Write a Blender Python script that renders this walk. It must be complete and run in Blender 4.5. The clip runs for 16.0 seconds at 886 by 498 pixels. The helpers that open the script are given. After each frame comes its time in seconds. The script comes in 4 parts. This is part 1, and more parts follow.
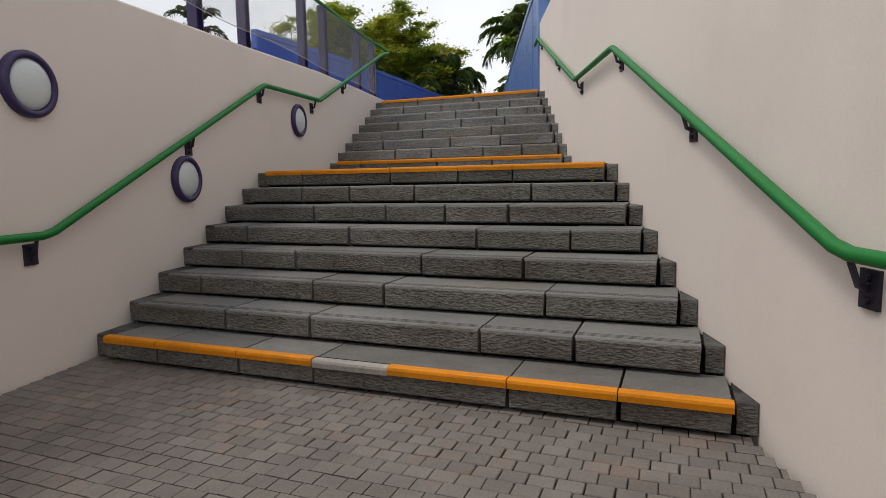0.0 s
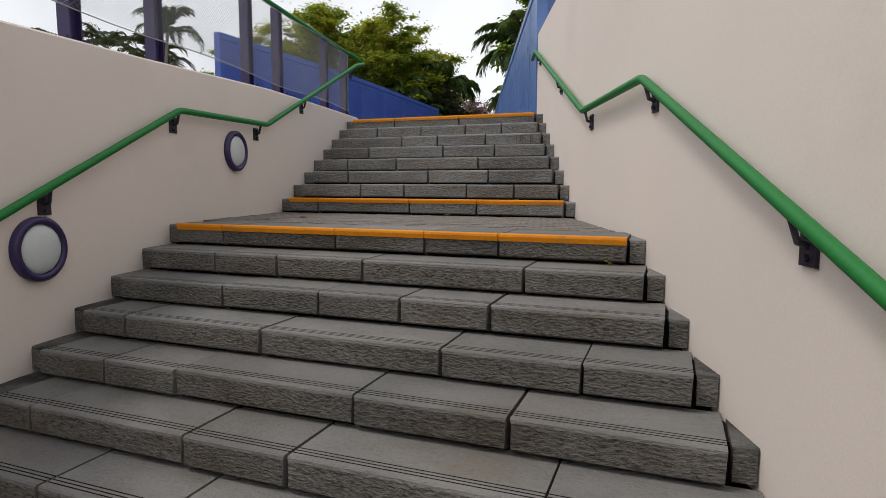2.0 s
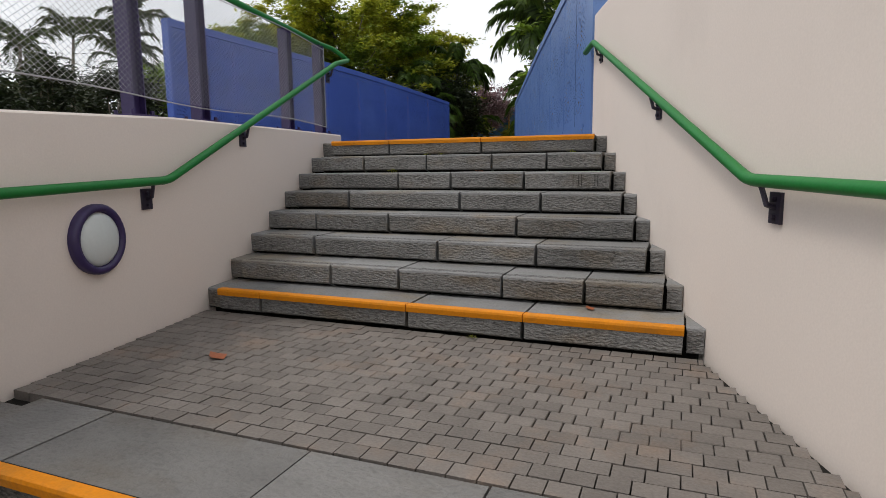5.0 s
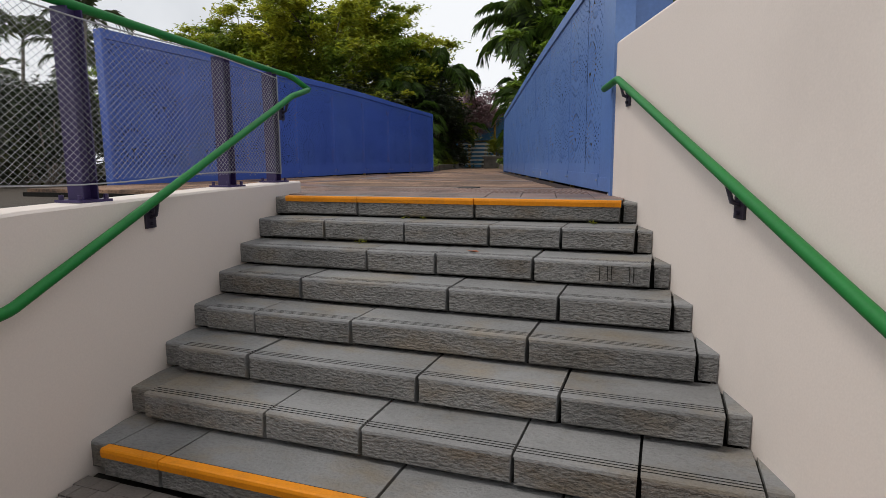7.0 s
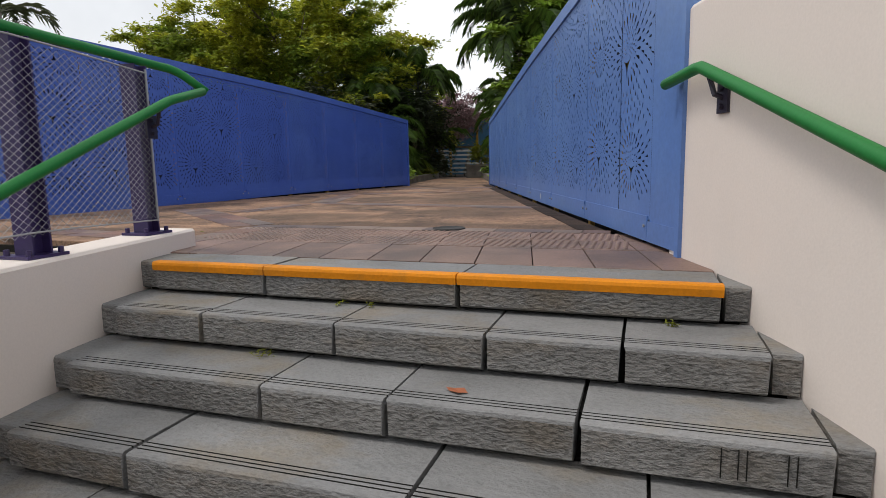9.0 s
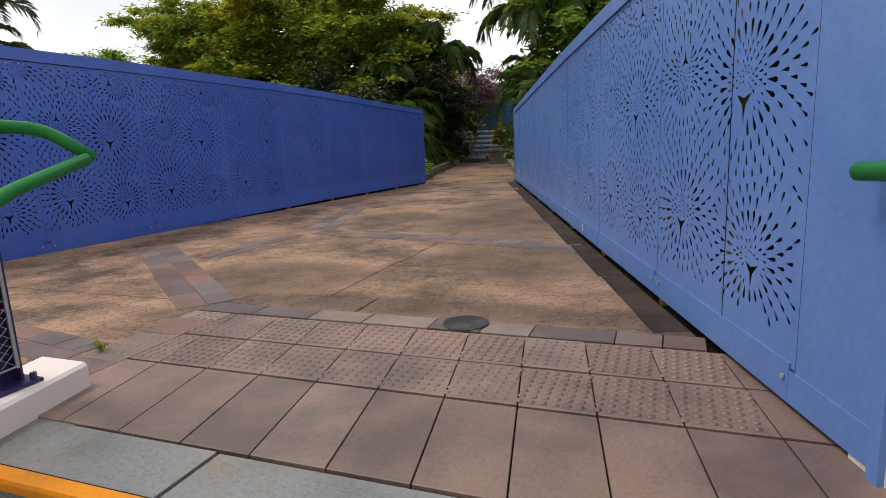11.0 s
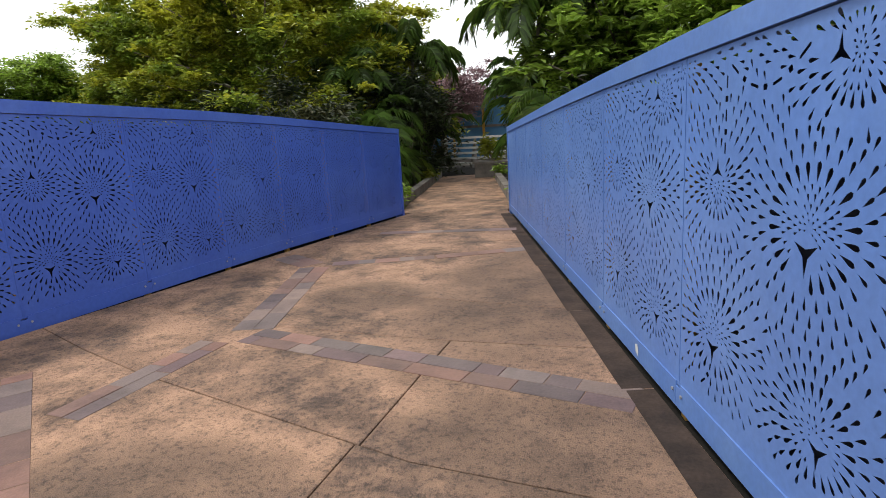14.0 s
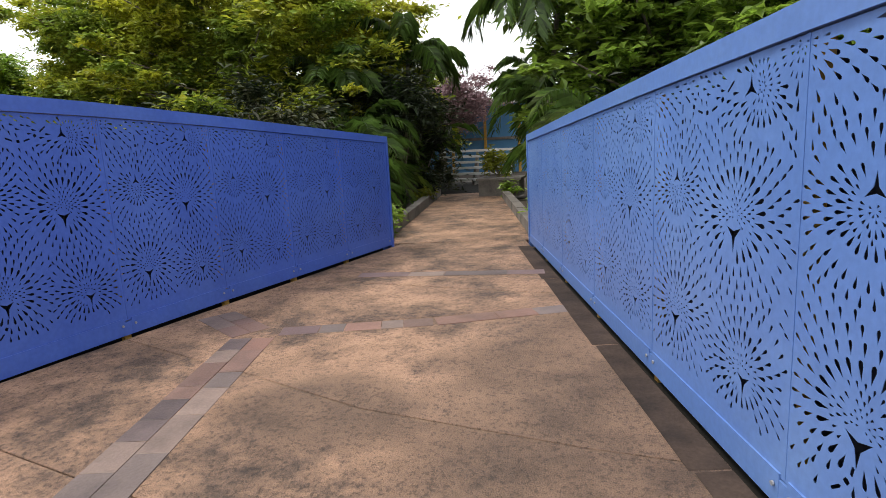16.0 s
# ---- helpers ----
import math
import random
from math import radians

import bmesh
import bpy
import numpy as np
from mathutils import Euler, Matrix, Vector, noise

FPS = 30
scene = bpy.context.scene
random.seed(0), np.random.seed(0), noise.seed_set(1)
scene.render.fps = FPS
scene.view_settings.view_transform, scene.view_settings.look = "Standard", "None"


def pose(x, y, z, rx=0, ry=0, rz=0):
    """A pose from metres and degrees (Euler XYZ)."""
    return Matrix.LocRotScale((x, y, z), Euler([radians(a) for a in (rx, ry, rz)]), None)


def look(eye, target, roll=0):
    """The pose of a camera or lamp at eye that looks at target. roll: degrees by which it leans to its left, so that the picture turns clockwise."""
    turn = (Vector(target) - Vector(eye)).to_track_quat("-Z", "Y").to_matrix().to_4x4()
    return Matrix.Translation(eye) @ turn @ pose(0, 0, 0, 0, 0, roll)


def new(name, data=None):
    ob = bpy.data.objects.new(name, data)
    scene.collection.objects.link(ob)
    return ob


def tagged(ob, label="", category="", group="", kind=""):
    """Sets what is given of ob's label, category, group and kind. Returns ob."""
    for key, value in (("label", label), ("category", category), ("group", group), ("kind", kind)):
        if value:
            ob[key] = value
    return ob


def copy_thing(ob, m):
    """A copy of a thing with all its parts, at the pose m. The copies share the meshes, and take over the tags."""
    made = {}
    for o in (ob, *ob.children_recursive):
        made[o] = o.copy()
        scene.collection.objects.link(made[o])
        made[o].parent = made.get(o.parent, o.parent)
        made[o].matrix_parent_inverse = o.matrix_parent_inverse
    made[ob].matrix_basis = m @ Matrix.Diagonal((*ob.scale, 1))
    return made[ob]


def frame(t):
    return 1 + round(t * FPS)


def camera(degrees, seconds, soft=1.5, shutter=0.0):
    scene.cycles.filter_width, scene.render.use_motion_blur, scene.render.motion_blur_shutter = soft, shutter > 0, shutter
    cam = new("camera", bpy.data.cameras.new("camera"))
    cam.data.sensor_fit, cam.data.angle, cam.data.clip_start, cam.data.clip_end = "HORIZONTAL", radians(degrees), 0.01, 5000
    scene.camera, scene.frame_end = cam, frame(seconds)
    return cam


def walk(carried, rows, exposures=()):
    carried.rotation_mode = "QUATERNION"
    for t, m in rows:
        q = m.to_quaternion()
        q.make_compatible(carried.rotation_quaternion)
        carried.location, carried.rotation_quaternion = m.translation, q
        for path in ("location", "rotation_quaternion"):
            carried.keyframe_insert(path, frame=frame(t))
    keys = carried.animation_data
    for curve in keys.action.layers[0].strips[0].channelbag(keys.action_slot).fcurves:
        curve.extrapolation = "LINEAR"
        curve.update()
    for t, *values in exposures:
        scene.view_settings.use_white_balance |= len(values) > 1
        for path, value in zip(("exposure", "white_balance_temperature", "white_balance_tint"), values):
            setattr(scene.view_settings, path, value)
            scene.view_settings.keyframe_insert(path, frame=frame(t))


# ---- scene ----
# ---- camera ----
cam = camera(73.36, 16.0, 0.6)
ROWS = [
    (0.0, 0.000, 0.000, 1.256, 21.44, -6.48, 1.04),
    (0.5, -0.015, 0.382, 1.432, 21.08, -7.23, 0.73),
    (1.0, -0.135, 0.741, 1.579, 20.67, -7.93, -0.02),
    (1.5, -0.240, 1.201, 1.695, 20.28, -7.50, -0.38),
    (2.0, -0.372, 1.621, 1.747, 20.94, -6.17, -0.10),
    (2.5, -0.630, 2.182, 1.764, 21.10, -6.20, 0.12),
    (3.0, -0.812, 2.731, 1.899, 20.78, -6.20, 1.86),
    (3.2, -0.856, 2.862, 1.924, 20.70, -5.72, 2.60),
    (5.3, -1.551, 4.501, 2.604, 22.14, -8.26, 0.36),
    (5.5, -1.599, 4.612, 2.645, 23.13, -7.45, 1.09),
    (6.0, -1.735, 4.968, 2.832, 21.65, -6.48, 1.07),
    (6.5, -1.773, 5.339, 2.996, 19.81, -7.73, 0.50),
    (7.0, -2.003, 5.683, 3.121, 20.28, -8.45, 0.43),
    (7.5, -2.171, 6.046, 3.173, 20.09, -8.61, 0.15),
    (8.0, -2.315, 6.548, 3.195, 19.76, -7.90, 0.82),
    (8.5, -2.520, 7.184, 3.185, 18.66, -7.36, 0.84),
    (9.0, -2.635, 7.717, 3.336, 18.53, -8.17, 1.09),
    (9.2, -2.724, 7.860, 3.375, 18.52, -8.89, 0.98),
    (11.3, -3.133, 9.386, 3.970, 20.70, -11.02, 2.63),
    (11.5, -3.202, 9.491, 4.007, 20.67, -10.69, 2.53),
    (12.0, -3.335, 9.788, 4.169, 19.55, -10.48, 3.36),
    (12.5, -3.394, 10.093, 4.307, 18.34, -11.68, 3.08),
    (13.0, -3.576, 10.445, 4.438, 18.52, -12.86, 2.36),
    (13.5, -3.665, 10.828, 4.490, 17.93, -12.69, 2.68),
    (14.0, -3.813, 11.293, 4.465, 18.70, -11.85, 3.33),
    (14.5, -4.060, 11.871, 4.447, 18.13, -10.76, 3.59),
    (15.0, -4.186, 12.455, 4.430, 18.46, -10.58, 3.53),
    (15.5, -4.489, 13.052, 4.372, 18.26, -10.58, 2.86),
    (16.0, -4.681, 13.655, 4.350, 18.42, -10.47, 2.95),
]
walk(cam, [(t, pose(x, y, z, 90 + pitch, roll, yaw)) for t, x, y, z, yaw, pitch, roll in ROWS],
     [(0.0, -0.2), (5.5, -0.14), (6.5, -0.32), (7.5, -0.18), (9.2, -0.09), (11.3, 0.08), (13.5, 0.46), (15.0, 0.52), (16.0, 0.65)])

# ---- sky and sun ----
world = bpy.data.worlds.new("overcast_sky")
scene.world = world
world.use_nodes = True
wn, wl = world.node_tree.nodes, world.node_tree.links
sky = wn.new("ShaderNodeTexSky")
sky.sky_type, sky.sun_disc = "NISHITA", False
sky.sun_elevation, sky.sun_rotation = radians(62), radians(250)
sky.air_density, sky.dust_density = 1.0, 4.0
soft_sky = wn.new("ShaderNodeHueSaturation")
soft_sky.inputs["Saturation"].default_value = 0.35
wl.new(sky.outputs[0], soft_sky.inputs["Color"])
cloud = wn.new("ShaderNodeTexNoise")
cloud.inputs["Scale"].default_value, cloud.inputs["Detail"].default_value = 3.0, 5.0
cloud_ramp = wn.new("ShaderNodeMapRange")
cloud_ramp.inputs[1].default_value, cloud_ramp.inputs[2].default_value = 0.35, 0.65
cloud_ramp.inputs[3].default_value, cloud_ramp.inputs[4].default_value = 0.45, 0.95
wl.new(cloud.outputs[0], cloud_ramp.inputs[0])
sky_mix = wn.new("ShaderNodeMixRGB")
sky_mix.inputs[2].default_value = (8.0, 8.15, 8.4, 1)
wl.new(cloud_ramp.outputs[0], sky_mix.inputs[0])
wl.new(soft_sky.outputs[0], sky_mix.inputs[1])
wl.new(sky_mix.outputs[0], wn["Background"].inputs[0])
wn["Background"].inputs[1].default_value = 0.144

sun_data = bpy.data.lights.new("sun", "SUN")
sun_data.energy, sun_data.angle, sun_data.color = 1.5, radians(14), (1.0, 0.95, 0.88)
sun = new("sun", sun_data)
sun.matrix_world = look((-13.5, 4, 30), (0, 9, 0))


# ---- materials ----
def material(name, base, rough=0.7, vary=0.15, scale=6.0, grain=60.0, bump=0.15, metal=0.0, second=None, second_at=0.55,
             spec=0.5, piece=0.0, island=0.0, depth=0.01, stretch=(1, 1, 1), transl=0.0, specks=0.0, speck_size=24.0, blotch=1.0, pools=()):
    """A painted or stony surface: two scales of noise in colour and relief, an optional stain colour, and piece-to-piece variation."""
    m = bpy.data.materials.new(name)
    m.use_nodes = True
    n, l = m.node_tree.nodes, m.node_tree.links
    b = n["Principled BSDF"]
    geo = n.new("ShaderNodeTexCoord")
    mp = n.new("ShaderNodeMapping")
    mp.inputs["Scale"].default_value = stretch
    gpos = n.new("ShaderNodeNewGeometry")
    l.new(gpos.outputs["Position"], mp.inputs["Vector"])
    big = n.new("ShaderNodeTexNoise")
    big.inputs["Scale"].default_value, big.inputs["Detail"].default_value = scale * 0.3, 6
    fine = n.new("ShaderNodeTexNoise")
    fine.inputs["Scale"].default_value, fine.inputs["Detail"].default_value = grain, 4
    for t in (big, fine):
        l.new(mp.outputs[0], t.inputs["Vector"])
    add = n.new("ShaderNodeMath")
    add.operation = "ADD"
    l.new(big.outputs[0], add.inputs[0])
    l.new(fine.outputs[0], add.inputs[1])
    val = n.new("ShaderNodeMapRange")
    val.inputs[1].default_value, val.inputs[2].default_value = 0.6, 1.4
    val.inputs[3].default_value, val.inputs[4].default_value = 1 - vary, 1 + vary
    l.new(add.outputs[0], val.inputs[0])
    hsv = n.new("ShaderNodeHueSaturation")
    hsv.inputs["Color"].default_value = (*base, 1)
    colour = hsv
    if second:
        mix = n.new("ShaderNodeMixRGB")
        mix.inputs[1].default_value, mix.inputs[2].default_value = (*base, 1), (*second, 1)
        rmp = n.new("ShaderNodeMapRange")
        rmp.inputs[1].default_value, rmp.inputs[2].default_value = second_at - 0.08, second_at + 0.1
        sn = n.new("ShaderNodeTexNoise")
        sn.inputs["Scale"].default_value, sn.inputs["Detail"].default_value = scale * 0.22 * blotch, 9
        sn.inputs["Roughness"].default_value = 0.65 if blotch == 1 else 0.76
        l.new(mp.outputs[0], sn.inputs["Vector"])
        l.new(sn.outputs[0], rmp.inputs[0])
        l.new(rmp.outputs[0], mix.inputs[0])
        last = mix
        for px, py, rx, ry in pools:
            # a damp stain of its own outline
            off = n.new("ShaderNodeMapping")
            off.vector_type = "POINT"
            off.inputs["Location"].default_value = (-px / rx, -py / ry, 0)
            off.inputs["Scale"].default_value = (1 / rx, 1 / ry, 0)
            l.new(gpos.outputs["Position"], off.inputs["Vector"])
            far = n.new("ShaderNodeVectorMath")
            far.operation = "LENGTH"
            l.new(off.outputs[0], far.inputs[0])
            rag = n.new("ShaderNodeMath")
            rag.operation = "MULTIPLY_ADD"
            rag.inputs[1].default_value = 2.2
            l.new(sn.outputs[0], rag.inputs[0])
            l.new(far.outputs["Value"], rag.inputs[2])
            rim_ = n.new("ShaderNodeMapRange")
            rim_.inputs[1].default_value, rim_.inputs[2].default_value = 1.75, 2.25
            rim_.inputs[3].default_value, rim_.inputs[4].default_value = 0.72, 0.0
            l.new(rag.outputs[0], rim_.inputs[0])
            damp = n.new("ShaderNodeMixRGB")
            damp.inputs[2].default_value = (0.135, 0.083, 0.052, 1)
            l.new(rim_.outputs[0], damp.inputs[0])
            l.new(last.outputs[0], damp.inputs[1])
            last = damp
        l.new(last.outputs[0], hsv.inputs["Color"])
    factor = val.outputs[0]
    if piece or island:
        rnd = n.new("ShaderNodeObjectInfo") if piece else gpos
        pm = n.new("ShaderNodeMapRange")
        pm.inputs[3].default_value, pm.inputs[4].default_value = 1 - (piece or island), 1 + (piece or island)
        l.new(rnd.outputs["Random" if piece else "Random Per Island"], pm.inputs[0])
        mul = n.new("ShaderNodeMath")
        mul.operation = "MULTIPLY"
        l.new(val.outputs[0], mul.inputs[0])
        l.new(pm.outputs[0], mul.inputs[1])
        factor = mul.outputs[0]
    if specks:
        # pits and lichen spots of a few centimetres
        sp = n.new("ShaderNodeTexNoise")
        sp.inputs["Scale"].default_value, sp.inputs["Detail"].default_value, sp.inputs["Roughness"].default_value = speck_size, 7, 0.72
        l.new(mp.outputs[0], sp.inputs["Vector"])
        sr = n.new("ShaderNodeMapRange")
        sr.inputs[1].default_value, sr.inputs[2].default_value = 0.53, 0.59
        sr.inputs[3].default_value, sr.inputs[4].default_value = 1.0, 1.0 - specks
        l.new(sp.outputs[0], sr.inputs[0])
        ml = n.new("ShaderNodeMath")
        ml.operation = "MULTIPLY"
        l.new(factor, ml.inputs[0])
        l.new(sr.outputs[0], ml.inputs[1])
        factor = ml.outputs[0]
    l.new(factor, hsv.inputs["Value"])
    l.new(hsv.outputs[0], b.inputs["Base Color"])
    b.inputs["Roughness"].default_value, b.inputs["Metallic"].default_value = rough, metal
    b.inputs["Specular IOR Level"].default_value = spec
    if bump:
        bp = n.new("ShaderNodeBump")
        bp.inputs["Strength"].default_value, bp.inputs["Distance"].default_value = bump, depth
        l.new(add.outputs[0], bp.inputs["Height"])
        l.new(bp.outputs[0], b.inputs["Normal"])
    if transl:
        tr = n.new("ShaderNodeBsdfTranslucent")
        l.new(hsv.outputs[0], tr.inputs["Color"])
        ms = n.new("ShaderNodeMixShader")
        ms.inputs[0].default_value = transl
        l.new(b.outputs[0], ms.inputs[1])
        l.new(tr.outputs[0], ms.inputs[2])
        l.new(ms.outputs[0], n["Material Output"].inputs["Surface"])
    return m


STUCCO = material("cream_stucco", (0.73, 0.65, 0.595), 0.85, 0.05, 2.0, 90, 0.12, depth=0.004, second=(0.67, 0.595, 0.545), second_at=0.62)
GRANITE = material("clean_grey_granite", (0.198, 0.198, 0.198), 0.8, 0.36, 9, 60, 0.55, piece=0.12, depth=0.02, stretch=(0.7, 1, 1.3),
                   second=(0.205, 0.175, 0.135), second_at=0.58, specks=0.16, speck_size=60)
# lower flight: dirt plus the shade of the deep stairwell, in darker granite
GRANITE_SHADED = material("dirty_shaded_granite", (0.158, 0.154, 0.149), 0.85, 0.36, 9, 60, 0.5, piece=0.16, depth=0.025, stretch=(0.6, 1, 1.4),
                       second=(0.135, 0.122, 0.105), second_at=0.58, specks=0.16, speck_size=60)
GRANITE_DARK = material("weathered_granite", (0.10, 0.096, 0.09), 0.85, 0.35, 14, 60, 0.6, piece=0.25, second=(0.022, 0.021, 0.019), second_at=0.47)
HEWN = material("hewn_grey_granite", (0.20, 0.195, 0.187), 0.9, 0.45, 9, 55, 1.0, piece=0.12, depth=0.03, stretch=(0.6, 1, 1.4),
                second=(0.19, 0.155, 0.115), second_at=0.58, specks=0.38, speck_size=42)
# lower risers: same dirt and stairwell shade in the colour
HEWN_SHADED = material("dirty_shaded_hewn", (0.150, 0.141, 0.128), 0.9, 0.5, 9, 55, 1.0, piece=0.15, depth=0.03, stretch=(0.6, 1, 1.4),
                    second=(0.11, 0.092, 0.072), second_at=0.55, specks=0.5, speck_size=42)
# serves dark joints and dirt, and the shade painted under the screens
JOINT = material("joint_dirt_and_shade", (0.019, 0.018, 0.016), 0.95, 0.3, 12, 70, 0.3, spec=0.12)
YELLOW = material("yellow_nosing", (0.66, 0.225, 0.004), 0.6, 0.14, 16, 70, 0.2, second=(0.50, 0.19, 0.015), second_at=0.60, spec=0.25)
WORN = material("bare_worn_nosing", (0.30, 0.28, 0.25), 0.8, 0.3, 20, 70, 0.3)
PAVER = material("grey_paver", (0.152, 0.134, 0.12), 0.8, 0.25, 12, 70, 0.4, piece=0.14, second=(0.185, 0.14, 0.11), second_at=0.6)
PAVER_FAR = material("grey_paver_field", (0.152, 0.134, 0.12), 0.8, 0.25, 12, 70, 0.4, island=0.14, second=(0.185, 0.14, 0.11), second_at=0.6)
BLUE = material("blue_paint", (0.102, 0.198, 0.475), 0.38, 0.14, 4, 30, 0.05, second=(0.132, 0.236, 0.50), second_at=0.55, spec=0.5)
# west screen: its weaker light is put into a darker blue
BLUE_SHADE = material("shaded_blue_paint", (0.058, 0.115, 0.44), 0.42, 0.14, 4, 30, 0.05, second=(0.075, 0.14, 0.46), second_at=0.55, spec=0.4)
# near-black stands in for the shade between the screen's two skins
HOLLOW_DARK = material("shaded_hollow_blue", (0.008, 0.010, 0.022), 0.7, 0.1, 5, 40, 0.05)
OCHRE = material("ochre_primer", (0.45, 0.25, 0.04), 0.6, 0.25, 10, 50, 0.1)
PURPLE = material("dark_purple_paint", (0.032, 0.019, 0.085), 0.4, 0.15, 8, 50, 0.06)
BLACK = material("black_purple_paint", (0.018, 0.013, 0.028), 0.45, 0.15, 8, 50, 0.06)
GREEN = material("green_paint", (0.010, 0.165, 0.03), 0.5, 0.12, 8, 60, 0.06, spec=0.3)
STEEL = material("steel_cable", (0.34, 0.34, 0.35), 0.5, 0.1, 10, 60, 0.0, metal=0.3)
LAMP_GLASS = material("frosted_lamp_glass", (0.58, 0.62, 0.62), 0.3, 0.04, 6, 40, 0.02)
CONCRETE = material("stained_concrete", (0.375, 0.222, 0.136), 0.78, 0.55, 9, 110, 0.8, depth=0.02, piece=0.07, second=(0.098, 0.062, 0.042), second_at=0.505, specks=0.45, speck_size=38, blotch=0.6,
                    pools=((-4.9, 17.2, 1.0, 2.2), (-4.3, 14.1, 0.9, 0.6), (-6.1, 13.2, 0.8, 0.5), (-4.6, 12.62, 1.8, 0.2), (-6.5, 16.6, 0.6, 0.5)))
SLATES = [material("slate_" + n_, c_, 0.55, 0.22, 12, 60, 0.3, piece=0.18, second=tuple(v * 0.7 for v in c_), second_at=0.56)
          for n_, c_ in (("purple", (0.155, 0.098, 0.09)), ("red", (0.215, 0.115, 0.082)), ("grey", (0.15, 0.112, 0.096)), ("dark", (0.115, 0.082, 0.074)),
                         ("pale", (0.205, 0.145, 0.115)), ("brown", (0.17, 0.10, 0.075)))]
TILE = material("brown_paving_tile", (0.215, 0.135, 0.105), 0.55, 0.28, 7, 60, 0.25, piece=0.18, second=(0.125, 0.085, 0.072), second_at=0.53)
GUTTER = material("damp_gutter_stone", (0.062, 0.043, 0.033), 0.85, 0.3, 8, 50, 0.3, second=(0.032, 0.024, 0.020), second_at=0.5, spec=0.12)
SOIL = material("dark_soil", (0.055, 0.042, 0.03), 0.95, 0.4, 10, 60, 0.6)
KERB = material("concrete_kerb", (0.17, 0.15, 0.13), 0.85, 0.3, 8, 60, 0.4, second=(0.07, 0.065, 0.055), second_at=0.55)
BARK = material("grey_bark", (0.16, 0.13, 0.10), 0.9, 0.35, 14, 50, 0.6)
PALM_BARK = material("ringed_palm_trunk", (0.19, 0.165, 0.13), 0.9, 0.3, 20, 60, 0.5, stretch=(1, 1, 4))
LEAF = material("mid_green_leaf", (0.19, 0.27, 0.03), 0.5, 0.25, 2.5, 20, 0.0, island=0.4, second=(0.44, 0.44, 0.035), second_at=0.50, transl=0.4)
LEAF_BROAD = material("broad_green_leaf", (0.26, 0.38, 0.05), 0.4, 0.3, 2.5, 20, 0.0, island=0.5, second=(0.15, 0.24, 0.03), second_at=0.5, transl=0.45)
FROND = material("palm_frond", (0.075, 0.135, 0.022), 0.4, 0.3, 2.5, 20, 0.0, island=0.55, second=(0.15, 0.18, 0.03), second_at=0.60, transl=0.35)
FROND_FAR = material("pale_palm_frond", (0.075, 0.10, 0.035), 0.5, 0.3, 2.5, 20, 0.0, island=0.4, second=(0.12, 0.12, 0.05), second_at=0.58, transl=0.2)
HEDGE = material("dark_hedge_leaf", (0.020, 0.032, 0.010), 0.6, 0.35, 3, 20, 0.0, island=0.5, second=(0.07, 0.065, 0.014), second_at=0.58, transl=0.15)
YELLOW_LEAF = material("yellow_green_leaf", (0.22, 0.24, 0.02), 0.45, 0.3, 3, 20, 0.0, island=0.35, transl=0.3)
PINK = material("pink_blossom", (0.30, 0.19, 0.20), 0.6, 0.3, 3, 20, 0.0, island=0.4, transl=0.2)
WHITE = material("white_painted_timber", (0.62, 0.62, 0.60), 0.6, 0.1, 6, 40, 0.08)
TEAL = material("blue_wall_paint", (0.07, 0.20, 0.36), 0.6, 0.15, 3, 40, 0.08)
DEAD_LEAF = material("red_brown_dead_leaf", (0.30, 0.09, 0.035), 0.7, 0.2, 20, 60, 0.1)


# ---- mesh helpers ----
def mesh_from(name, verts, faces, mat, smooth=False):
    me = bpy.data.meshes.new(name)
    me.from_pydata([tuple(v) for v in verts], [], faces)
    me.materials.append(mat)
    if smooth:
        me.polygons.foreach_set("use_smooth", [True] * len(me.polygons))
    me.update()
    return me


def thing(name, label, category, group="", kind="", at=(0, 0, 0)):
    ob = new(name)
    ob.location = at
    return tagged(ob, label, category, group, kind)


def put(name, me, parent=None, label="", m=None):
    ob = new(name, me)
    if m is not None:
        ob.matrix_basis = m
    if parent is not None:
        ob.parent = parent
    if label:
        ob["label"] = label
    return ob


